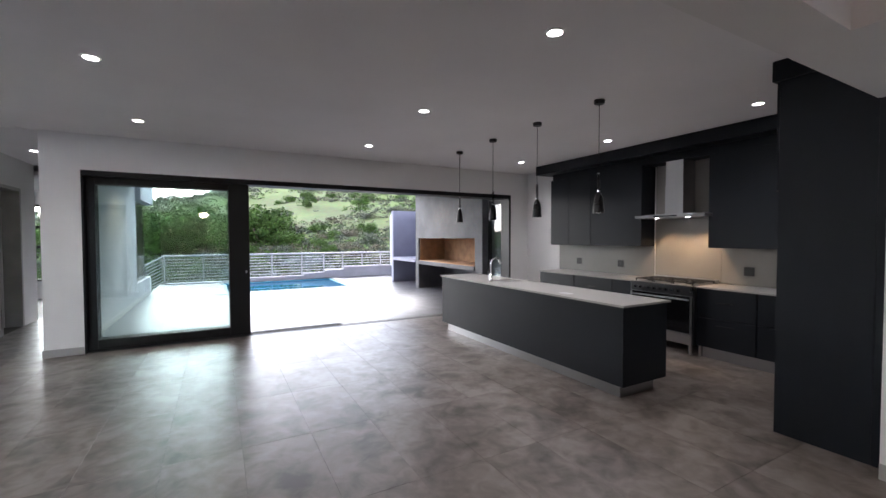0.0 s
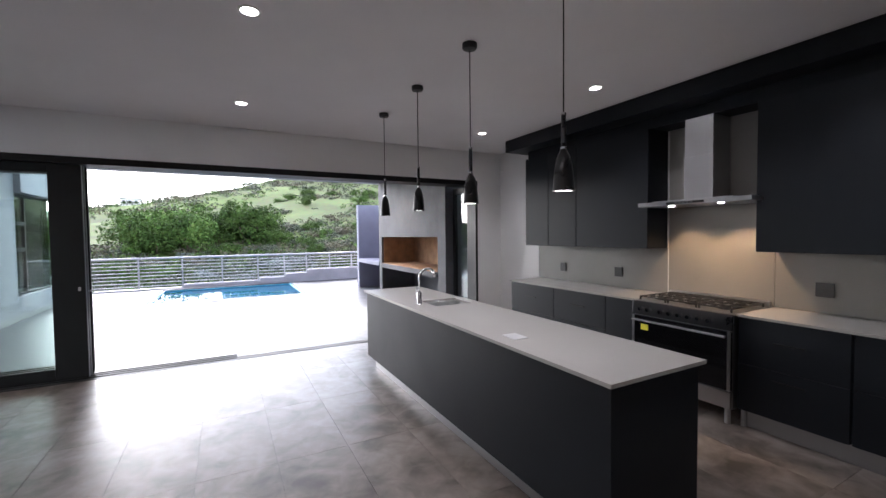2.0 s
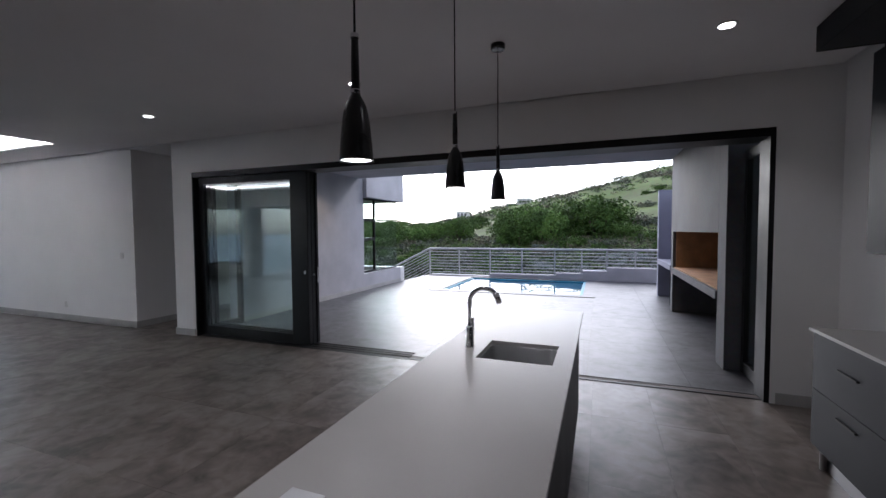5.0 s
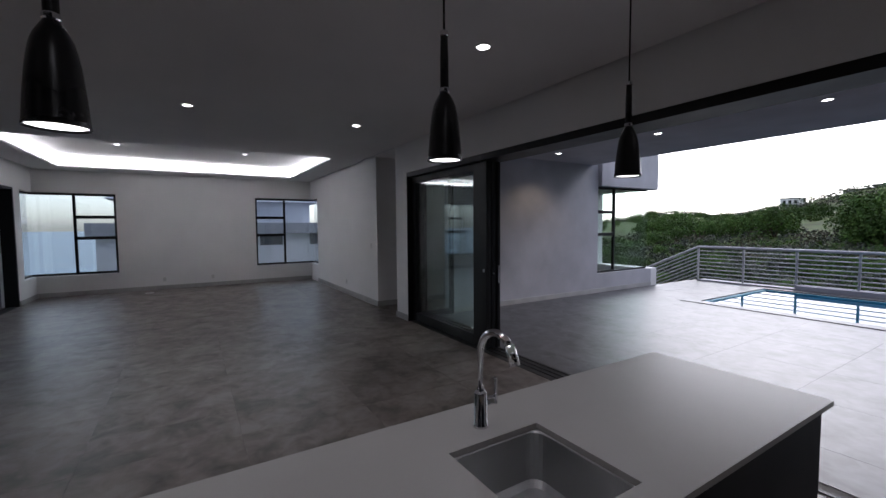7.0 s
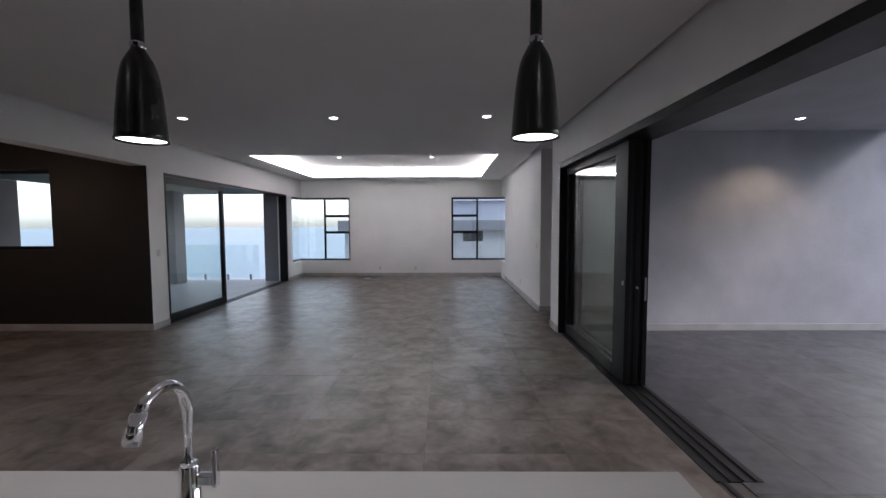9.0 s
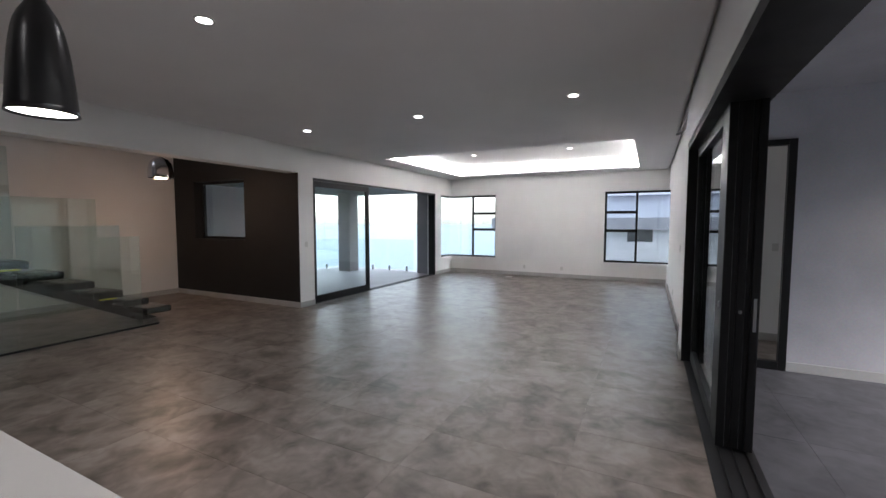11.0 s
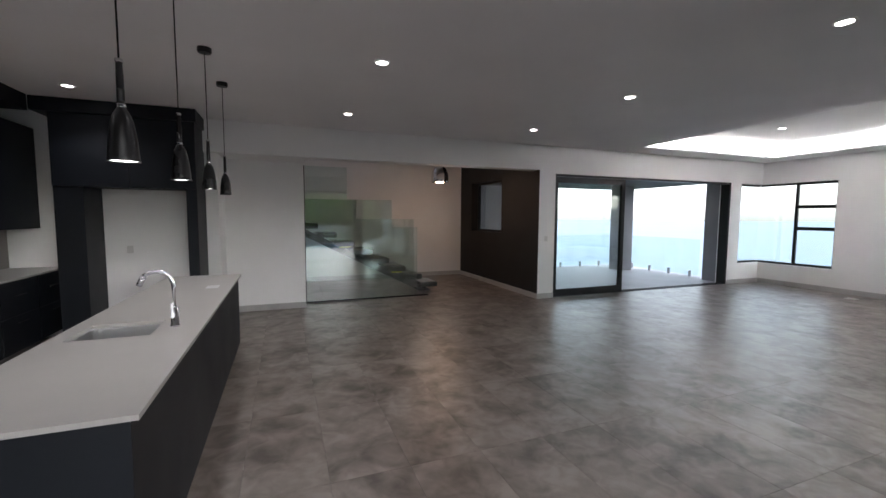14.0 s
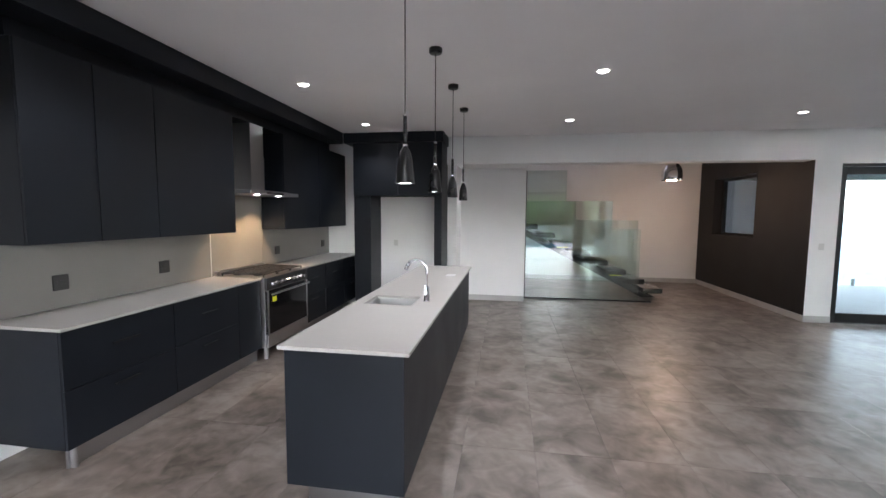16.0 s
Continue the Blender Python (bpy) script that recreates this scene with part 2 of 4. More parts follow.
def tube(points, radius, seg=12, cap=True):
    """A round bar along a line of points."""
    bm = bmesh.new()
    pts = [Vector(p) for p in points]
    rings = []
    for i, p in enumerate(pts):
        d = (pts[min(i + 1, len(pts) - 1)] - pts[max(i - 1, 0)]).normalized()
        side = d.cross(Vector((0, 0, 1)))
        if side.length < 1e-3:
            side = d.cross(Vector((0, 1, 0)))
        side.normalize()
        up = side.cross(d)
        rings.append([bm.verts.new(p + radius * (math.cos(2 * math.pi * k / seg) * side + math.sin(2 * math.pi * k / seg) * up)) for k in range(seg)])
    for a, b in zip(rings, rings[1:]):
        for k in range(seg):
            bm.faces.new((a[k], b[k], b[(k + 1) % seg], a[(k + 1) % seg]))
    if cap:
        bm.faces.new(rings[0])
        bm.faces.new(rings[-1][::-1])
    return bm


def disc(at, r, dz=0.004, seg=28):
    return lathe([(0.0001, 0), (r, 0), (r, dz), (0.0001, dz)], at, seg)


def structure(name, bm, mat, label, category):
    return tagged(part(name, bm, mat), label, category, kind="structure")


# ---- large structure ----
structure("wall_east", box(5.5, -3.4, -0.2, 5.76, 6.5, 3.2), PLASTER, "grey-white plastered kitchen wall behind the cabinets", "wall")
structure("wall_north", boxes([(-2.39, 6.235, -0.2, -1.99, 6.5, 3.2), (-1.99, 6.235, 2.42, 5.04, 6.5, 3.2), (5.04, 6.235, -0.2, 5.5, 6.5, 3.2)]), PLASTER,
          "white plastered wall with a wide opening to the patio", "wall")
structure("wall_passage_east", boxes([(-2.39, 6.5, 2.41, -2.1, 7.2, 3.2), (-2.39, 7.2, -0.2, -2.1, 11.12, 3.2), (-2.39, 11.12, -0.2, -2.1, 13.2, 0.44),
          (-2.5, 11.12, 2.43, -2.0, 13.25, 5.6), (-2.5, 6.5, 3.2, -2.1, 11.12, 5.6)]), EXT_PLASTER, "rough lilac-grey plastered patio wall", "wall")
structure("wall_passage_west", boxes([(-3.66, 6.55, -0.2, -3.41, 8.15, 3.2), (-3.66, 9.0, -0.2, -3.41, 9.65, 3.2), (-3.66, 8.15, 2.38, -3.41, 9.0, 3.2)]), PLASTER, "white plastered passage wall with a door opening", "wall")
structure("wall_living_north", boxes([(-7.75, 6.3, -0.2, -3.41, 6.55, 3.2), (-8.76, 6.3, -0.2, -7.75, 6.55, 0.475), (-8.76, 6.3, 2.37, -7.75, 6.55, 3.2)]), PLASTER, "white plastered living room wall beside a corner window", "wall")
structure("wall_west", boxes([(-8.76, 1.73, -0.2, -8.5, 4.79, 3.2), (-8.76, 4.79, -0.2, -8.5, 6.3, 0.475), (-8.76, 4.79, 2.37, -8.5, 6.3, 3.2),
          (-8.76, 0.265, -0.2, -8.5, 1.73, 0.475), (-8.76, 0.265, 2.37, -8.5, 1.73, 3.2)]), PLASTER, "white plastered end wall between two corner windows", "wall")
structure("wall_living_south", boxes([(-2.494, 0.0, -0.2, -2.40, 0.265, 3.2), (-2.40, 0.263, -0.2, -2.136, 0.265, 3.2), (-7.395, 0.0, 2.38, -2.494, 0.265, 3.2), (-7.75, 0.0, -0.2, -7.395, 0.265, 3.2),
          (-8.76, 0.0, -0.2, -7.75, 0.265, 0.475), (-8.76, 0.0, 2.37, -7.75, 0.265, 3.2)]), PLASTER, "white plastered wall with a wide sliding door to the deck", "wall")
structure("header_beam", boxes([(-2.136, 0.0, 2.437, 5.5, 0.265, 3.2), (2.015, -0.45, 2.437, 5.5, 0.0, 3.2)]), PLASTER, "white plastered beam over the stair hall opening", "beam")
structure("wall_stair", boxes([(2.015, -0.79, -0.2, 5.5, -0.45, 2.437), (2.015, -0.79, 2.437, 5.5, -0.45, 5.0), (3.20, -0.45, -0.2, 3.49, 0.17, 2.437), (3.49, -0.45, -0.2, 5.5, 0.25, 2.437)]), PLASTER, "white plastered wall beside the staircase", "wall")
structure("wall_hall_west", boxes([(-2.40, -3.4, -0.2, -2.137, -2.72, 5.0), (-2.40, -1.17, -0.2, -2.137, 0.0, 5.0), (-2.40, 0.0, -0.2, -2.137, 0.262, 3.2), (-2.40, -2.72, -0.2, -2.137, -1.17, 1.205), (-2.40, -2.72, 2.395, -2.137, -1.17, 5.0)]), BROWN,
          "charcoal painted feature wall with a square window", "wall")
structure("wall_hall_south", box(-2.45, -3.65, -0.2, 5.76, -3.4, 5.0), PLASTER, "off-white plastered wall behind the stairs", "wall")
structure("wall_hall_east", box(5.5, -3.4, -0.2, 5.76, -0.7, 5.0), PLASTER, "plain plastered stair hall wall", "wall")
structure("wall_hall_upper", boxes([(-2.137, 0.0, 3.2, 5.5, 0.25, 5.0)]), PLASTER, "plain plastered upper wall of the stair hall", "wall")
# The hole in this unseen ceiling is added to let sky light brighten the hall.
structure("ceiling_hall", boxes([(-2.45, -3.65, 5.0, 1.6, 0.25, 5.2), (3.2, -3.65, 5.0, 5.76, 0.25, 5.2), (1.6, -3.65, 5.0, 3.2, -2.9, 5.2), (1.6, -2.2, 5.0, 3.2, 0.25, 5.2)]), CEILING, "painted stair hall ceiling with an added, unseen opening for sky light", "ceiling")

# interior ceiling: a sheet a little off the walls, with a lit tray over the living room
CX0, CX1, CY0, CY1 = -7.8, -3.99, 0.86, 5.62
structure("ceiling", boxes([(CX1, 0.305, H, 5.46, 6.195, H + 0.03), (-8.46, 0.305, H, CX0, 6.26, H + 0.03), (CX0, 0.305, H, CX1, CY0, H + 0.03), (CX0, CY1, H, CX1, 6.26, H + 0.03)]),
          CEILING, "pale grey painted ceiling with a recessed tray", "ceiling")
structure("ceiling_gap", boxes([(CX1 + 0.34, 0.2, H + 0.08, 5.6, 6.3, H + 0.1), (-8.6, 0.2, H + 0.08, CX0 - 0.34, 6.4, H + 0.1), (CX0 - 0.34, 0.2, H + 0.08, CX1 + 0.34, CY0 - 0.34, H + 0.1),
          (CX0 - 0.34, CY1 + 0.34, H + 0.08, CX1 + 0.34, 6.4, H + 0.1), (CX1 + 0.3, CY0 - 0.34, H + 0.03, CX1 + 0.34, CY1 + 0.34, H + 0.1), (CX0 - 0.34, CY0 - 0.34, H + 0.03, CX0 - 0.3, CY1 + 0.34, H + 0.1),
          (CX0 - 0.3, CY0 - 0.34, H + 0.03, CX1 + 0.3, CY0 - 0.3, H + 0.1), (CX0 - 0.3, CY1 + 0.3, H + 0.03, CX1 + 0.3, CY1 + 0.34, H + 0.1)]), CEILING, "grey shadow gap round the ceiling", "ceiling")
structure("ceiling_tray", boxes([(CX0 - 0.34, CY0 - 0.34, H + 0.26, CX1 + 0.34, CY1 + 0.34, H + 0.32), (CX0 - 0.34, CY0 - 0.34, H + 0.1, CX0 - 0.3, CY1 + 0.34, H + 0.26), (CX1 + 0.3, CY0 - 0.34, H + 0.1, CX1 + 0.34, CY1 + 0.34, H + 0.26),
          (CX0 - 0.3, CY0 - 0.34, H + 0.1, CX1 + 0.3, CY0 - 0.3, H + 0.26), (CX0 - 0.3, CY1 + 0.3, H + 0.1, CX1 + 0.3, CY1 + 0.34, H + 0.26)]), PLASTER, "white raised ceiling tray lit from its edges", "ceiling")
strip = thing("led_strip_light", (CX0, CY0, H + 0.034), "white led strip hidden along the edges of the ceiling tray", "light")
for r in [(CX0 - 0.2, CY0 - 0.2, CX1 + 0.2, CY0 - 0.17), (CX0 - 0.2, CY1 + 0.17, CX1 + 0.2, CY1 + 0.2), (CX0 - 0.2, CY0 - 0.16, CX0 - 0.17, CY1 + 0.16), (CX1 + 0.17, CY0 - 0.16, CX1 + 0.2, CY1 + 0.16)]:
    part("strip", box(r[0], r[1], H + 0.104, r[2], r[3], H + 0.116), STRIP, strip)
structure("ceiling_passage", box(-3.66, 6.24, H, -2.39, 9.65, H + 0.05), CEILING, "pale grey passage ceiling", "ceiling")
structure("patio_roof", box(-2.1, 6.5, H, 6.4, 10.9, H + 0.3), EXT_PLASTER, "grey plastered patio roof slab with downlights", "roof")
structure("roof", boxes([(-8.9, -0.2, 3.21, 5.9, 6.5, 3.4), (-9.0, 6.5, 3.21, -2.5, 13.4, 3.4)]), EXT_PLASTER, "flat concrete roof of the house", "roof")

# the room at the end of the passage
structure("wall_bedroom_north", boxes([(-8.0, 13.2, -0.2, -5.2, 13.45, 3.2), (-5.2, 13.2, -0.2, -3.9, 13.45, 0.43), (-5.2, 13.2, 2.37, -3.9, 13.45, 3.2), (-3.9, 13.2, -0.2, -3.75, 13.45, 3.2), (-3.75, 13.2, -0.2, -2.1, 13.45, 0.44), (-3.75, 13.2, 2.43, -2.1, 13.45, 3.2)]),
          PLASTER, "white plastered bedroom wall with a window", "wall")
structure("wall_bedroom_west", box(-8.25, 6.55, -0.2, -8.0, 13.45, 3.2), PLASTER, "plain plastered bedroom wall", "wall")
structure("wall_bedroom_south", box(-8.0, 9.4, -0.2, -3.66, 9.65, 3.2), PLASTER, "plain plastered bedroom wall", "wall")
structure("ceiling_bedroom", box(-8.0, 9.65, 2.7, -2.39, 13.2, 2.75), CEILING, "plain painted bedroom ceiling", "ceiling")

# ---- doors and windows ----
def window(name, label, rows, panes, glass_mat=GLASS):
    """Black frame bars and panes, each a box."""
    w = tagged(new(name), label, "window", kind="structure")
    WORLD_OF[w] = Matrix.Identity(4)
    for r in rows:
        part("window_frame", box(*r, 0.006), BLACK, w)
    for r in panes:
        p = part("pane", box(*r), glass_mat, w)
        p.visible_shadow = False
    return w


def sash_column(x0, x1, y0, y1, z0, z1, axis):
    """Frame rows of a three-light column in a wall across the x or y axis."""
    f, rows = 0.055, []
    for z in (z0, z0 + (z1 - z0) * 0.43, z0 + (z1 - z0) * 0.69, z1 - f):
        t = 0.075 if z0 < z < z1 - f - 0.01 else f
        rows.append((x0, y0, z, x1, y1, z + t))
    if axis == "y":
        rows += [(x0, y0, z0 + f, x1, y0 + f, z1 - f), (x0, y1 - f, z0 + f, x1, y1, z1 - f)]
    else:
        rows += [(x0, y0, z0 + f, x0 + f, y1, z1 - f), (x1 - f, y0, z0 + f, x1, y1, z1 - f)]
    return rows


WZ0, WZ1 = 0.475, 2.37
GX0, GX1 = -8.66, -8.60
window("window_1", "black aluminium corner window, frameless at the corner, towards a neighbouring house",
       sash_column(GX0, GX1, 4.79, 5.6, WZ0, WZ1, "y") + [(GX0, 5.6, WZ0, GX1, 6.4, WZ0 + 0.05), (GX0, 5.6, WZ1 - 0.05, GX1, 6.4, WZ1), (GX1, 6.4, WZ0, -7.75, 6.46, WZ0 + 0.05), (GX1, 6.4, WZ1 - 0.05, -7.75, 6.46, WZ1), (-7.8, 6.4, WZ0 + 0.05, -7.75, 6.46, WZ1 - 0.05)],
       [(-8.635, 4.84, WZ0 + 0.05, -8.625, 6.42, WZ1 - 0.05), (-8.62, 6.425, WZ0 + 0.05, -7.8, 6.435, WZ1 - 0.05)])
window("window_2", "black aluminium corner window, frameless at the corner, towards the sea",
       sash_column(GX0, GX1, 0.92, 1.73, WZ0, WZ1, "y") + [(GX0, 0.17, WZ0, GX1, 0.92, WZ0 + 0.05), (GX0, 0.17, WZ1 - 0.05, GX1, 0.92, WZ1), (GX1, 0.11, WZ0, -7.75, 0.17, WZ0 + 0.05), (GX1, 0.11, WZ1 - 0.05, -7.75, 0.17, WZ1), (-7.8, 0.11, WZ0 + 0.05, -7.75, 0.17, WZ1 - 0.05)],
       [(-8.635, 0.145, WZ0 + 0.05, -8.625, 1.68, WZ1 - 0.05), (-8.62, 0.135, WZ0 + 0.05, -7.8, 0.145, WZ1 - 0.05)])
window("window_3", "black aluminium bedroom corner window over the patio",
       sash_column(-2.24, -2.18, 11.12, 11.85, 0.44, 2.43, "y") + [(-2.24, 11.85, 0.44, -2.18, 13.1, 0.48), (-2.24, 11.85, 2.39, -2.18, 13.1, 2.43)],
       [(-2.215, 11.17, 0.48, -2.205, 13.1, 2.39), (-3.75, 13.215, 0.44, -2.22, 13.1, 2.43)])
window("window_4", "black aluminium window at the end of the passage", sash_column(-5.2, -3.9, 13.28, 13.34, 0.43, 2.37, "x"), [(-5.15, 13.305, 0.48, -3.95, 13.315, 2.32)])
window("window_5", "square black-framed window in the charcoal wall", [(-2.37, -2.72, 1.205, -2.31, -2.67, 2.395), (-2.37, -1.22, 1.205, -2.31, -1.17, 2.395), (-2.37, -2.67, 1.205, -2.31, -1.22, 1.255), (-2.37, -2.67, 2.345, -2.31, -1.22, 2.395)],
       [(-2.345, -2.67, 1.255, -2.335, -1.22, 2.345)])



def sliding_leaf(name, label, x0, x1, y, top, stile, handle_side):
    d = thing(name, (x0, y, 0), label, "sliding door")
    part("stile", box(x0, y, 0.02, x0 + 0.10, y + 0.05, top, 0.006), BLACK, d)
    part("stile", box(x1 - stile, y, 0.02, x1, y + 0.05, top, 0.006), BLACK, d)
    part("rail", box(x0 + 0.10, y, 0.02, x1 - stile, y + 0.05, 0.15, 0.006), BLACK, d)
    part("rail", box(x0 + 0.10, y, top - 0.11, x1 - stile, y + 0.05, top, 0.006), BLACK, d)
    p = part("pane", box(x0 + 0.10, y + 0.02, 0.15, x1 - stile, y + 0.03, top - 0.11), DOOR_GLASS, d, "greenish tinted glass pane")
    p.visible_shadow = False
    hx = x1 - 0.05 if handle_side > 0 else x0 + 0.05
    if handle_side < 0:
        part("handle", box(hx - 0.014, y - 0.022, 0.92, hx + 0.014, y - 0.001, 1.16, 0.006), BLACK, d, "slim black door pull")
    if handle_side:
        part("lock", box(hx - 0.012, y - 0.012, 0.98, hx + 0.012, y - 0.001, 1.02, 0.004), STEEL, d, "small steel lock")
    return d


sliding_leaf("sliding_door", "black framed glass sliding door pushed to the wall end of the patio opening", -1.97, 0.0, 6.33, 2.36, 0.28, 1)
sliding_leaf("sliding_door", "black framed glass sliding door stacked between two others", -1.97, 0.0, 6.41, 2.36, 0.28, 0)
outer = sliding_leaf("sliding_door", "black framed glass sliding door stacked behind the other ones", -1.97, 0.01, 6.49, 2.36, 0.30, 0)
part("interlock", box(-0.10, 6.381, 0.02, -0.004, 6.409, 2.36), BLACK, outer, "black meeting profile between the leaves")
part("interlock", box(-0.10, 6.461, 0.02, -0.002, 6.489, 2.36), BLACK, outer, "black meeting profile between the leaves")
part("lock_plate", box(0.0105, 6.506, 0.84, 0.014, 6.524, 1.06, 0.001), STEEL, outer, "long satin steel lock plate on the edge")
part("knob", box(0.001, 6.425, 0.955, 0.022, 6.443, 0.975, 0.004), STEEL, outer, "small steel lock knob")
sliding_leaf("sliding_door", "black framed glass sliding door over the sea deck", -4.24, -2.46, 0.19, 2.33, 0.12, -1)
frame_n = thing("sliding_door_frame", (1.5, 6.24, 0), "black aluminium track and frame of the patio opening", "door frame")
part("jamb", box(-1.99, 6.24, 0, -1.97, 6.56, 2.42), BLACK, frame_n)
part("jamb", box(5.0, 6.24, 0, 5.04, 6.49, 2.42), BLACK, frame_n)
part("head", box(-1.97, 6.238, 2.345, 5.0, 6.56, 2.418), BLACK, frame_n)
part("track", boxes([(-1.97, 6.27, -0.004, 1.46, 6.56, 0.003), (-1.97, 6.35, 0.003, 1.46, 6.358, 0.012), (-1.97, 6.43, 0.003, 1.46, 6.438, 0.012), (-1.97, 6.51, 0.003, 1.46, 6.518, 0.012)]), TRACK, frame_n)
part("track_cover", box(1.46, 6.30, -0.004, 5.0, 6.335, 0.002), TRACK, frame_n, "thin flush track cover")
frame_s = thing("sliding_door_frame", (-5, 0.13, 0), "black aluminium frame of the deck opening", "door frame")
part("jamb", box(-2.515, 0.06, 0, -2.494, 0.262, 2.38), BLACK, frame_s)
part("jamb", box(-7.395, 0.06, 0, -7.34, 0.262, 2.38), BLACK, frame_s)
part("head", box(-7.34, 0.06, 2.335, -2.515, 0.262, 2.378), BLACK, frame_s)
part("track", boxes([(-7.34, 0.06, -0.004, -2.515, 0.25, 0.004), (-7.34, 0.19, 0.004, -2.515, 0.2, 0.014), (-7.34, 0.1, 0.004, -2.515, 0.11, 0.014)]), BLACK, frame_s)
# glass leaf folded back at the far jamb of the patio opening, edge on
leaf_e = thing("folded_door_leaf", (5.1, 6.6, 0), "black framed glass door leaf folded back against the braai", "sliding door")
for r in [(5.05, 6.51, 0.02, 5.1, 6.59, 2.36), (5.05, 7.0, 0.02, 5.1, 7.08, 2.36), (5.05, 6.59, 0.02, 5.1, 7.0, 0.14), (5.05, 6.59, 2.26, 5.1, 7.0, 2.36)]:
    part("stile", box(*r, 0.005), BLACK, leaf_e)
part("pane", box(5.07, 6.59, 0.14, 5.08, 7.0, 2.26), DOOR_GLASS, leaf_e).visible_shadow = False
# framed doorway from patio to passage
door_p = thing("patio_door_frame", (-2.2, 6.85, 0), "black framed doorway from the patio to the passage", "door frame")
for r in [(-2.14, 6.5, 0, -2.07, 6.56, 2.41), (-2.14, 7.13, 0, -2.07, 7.2, 2.41), (-2.14, 6.56, 2.35, -2.07, 7.13, 2.41), (-2.14, 6.56, 0.0, -2.07, 7.13, 0.09)]:
    part("frame", box(*r, 0.005), BLACK, door_p)
# passage door, open inwards
door_i = thing("passage_door", (-3.5, 8.25, 0), "white passage door standing open", "door")
part("architrave", boxes([(-3.66, 8.15, 0, -3.40, 8.2, 2.38), (-3.66, 8.95, 0, -3.40, 9.0, 2.38), (-3.66, 8.2, 2.33, -3.40, 8.95, 2.38)]), SKIRT, door_i)
part("leaf", box(-4.4, 8.88, 0.01, -3.62, 8.92, 2.32, 0.004), WHITE_PLASTIC, door_i)

# ---- skirtings ----
def skirting(x0, y0, x1, y1):
    structure("baseboard", box(x0, y0, 0.0, x1, y1, 0.10, 0.004), SKIRT, "grey tiled skirting along the wall", "skirting")


for r in [(-2.405, 6.22, -1.992, 6.234), (-2.405, 6.235, -2.391, 6.5), (-7.75, 6.286, -3.41, 6.299), (-3.409, 6.286, -3.396, 8.15), (-8.499, 0.28, -8.486, 6.286), (-8.485, 0.266, -7.396, 0.279), (-2.493, 0.266, -2.124, 0.279),
          (-2.136, -3.385, -2.123, 0.265), (-2.122, -3.399, 5.4, -3.386), (2.015, -0.449, 3.2, -0.436), (3.187, -0.436, 3.199, 0.17), (-2.099, 7.2, -2.086, 13.2), (5.08, 6.221, 5.5, 6.234)]:
    skirting(*r)

# ---- kitchen ----
def cabinet(name, label, x0, y0, z0, x1, y1, z1, fronts, face, group, knobs="groove"):
    """A carcass with front panels: rows of (a0, a1, z0, z1) along the face."""
    c = thing(name, ((x0 + x1) / 2, (y0 + y1) / 2, z0), label, "cabinet", group)
    part("body", box(x0, y0, z0, x1, y1, z1, 0.002), CARCASS, c)
    for a0, a1, f0, f1, pull in fronts:
        g = 0.002
        if face == "-x":
            d = part("drawer_front" if pull else "door", box(x0 - 0.02, a0 + g, f0 + g, x0 - 0.001, a1 - g, f1 - g, 0.002), CARCASS, c)
            if pull:
                m, w, hz = (a0 + a1) / 2, 0.10, (0.71 if f1 > 0.6 else 0.425)
                part("handle", box(x0 - 0.034, m - w, hz, x0 - 0.0205, m + w, hz + 0.012, 0.002), BLACK, d, "thin black recessed pull")
        elif face == "+y":
            part("door", box(a0 + g, y1 + 0.001, f0 + g, a1 - g, y1 + 0.02, f1 - g, 0.002), CARCASS, c)
    return c


BX = 4.93
for y0, y1, n in [(3.21, 3.575, 0), (3.58, 4.36, 1), (4.365, 5.20, 1)]:
    cabinet("base_cabinet", "charcoal laminate base unit with wide drawers on a steel plinth", BX + 0.02, y0, 0.14, 5.49, y1, 0.878, [(y0, y1, 0.14, 0.51, 1), (y0, y1, 0.51, 0.878, 1)] if n else [(y0, y1, 0.14, 0.878, 0)], "-x", "kitchen base cabinets")
for y0, y1 in [(1.62, 2.29), (0.94, 1.61), (0.27, 0.93)]:
    cabinet("base_cabinet", "charcoal laminate base unit with wide drawers on a steel plinth", BX + 0.02, y0, 0.14, 5.49, y1, 0.878, [(y0, y1, 0.14, 0.51, 1), (y0, y1, 0.51, 0.878, 1)], "-x", "kitchen base cabinets")
for y0, y1 in [(3.21, 5.16), (0.83, 2.29)]:
    p = thing("plinth", (5.0, y0, 0), "brushed steel kick board under the base units", "plinth", "kitchen plinths")
    part("board", box(4.99, y0, 0.0, 5.005, y1, 0.139), STEEL, p)
    part("leg", lathe([(0.0001, 0), (0.02, 0), (0.02, 0.139), (0.0001, 0.139)], (4.975, y1 - 0.03, 0), 14), STEEL, p)
for y0, y1 in [(3.205, 5.21), (0.27, 2.295)]:
    tagged(part("worktop", box(BX - 0.02, y0, 0.88, 5.495, y1, 0.90, 0.002), STONE), "pale quartz worktop along the kitchen wall", "worktop")
spl = thing("splashback", (5.49, 2.7, 0.9), "pale glossy splashback panels behind the worktop", "splashback")
part("panel", box(5.484, 0.27, 0.902, 5.498, 2.283, 1.383), SPLASH, spl)
part("panel", box(5.484, 2.287, 0.902, 5.498, 3.234, 2.602), SPLASH, spl)
part("panel", box(5.484, 3.238, 0.902, 5.498, 5.25, 1.383), SPLASH, spl)
part("edge_trim", box(5.476, 5.25, 0.902, 5.498, 5.262, 1.398), WHITE_PLASTIC, spl, "thin white edge trim")
part("joint_trim", box(5.478, 3.231, 0.902, 5.485, 3.239, 2.60), WHITE_PLASTIC, spl, "thin white joint trim")
UX = 5.16
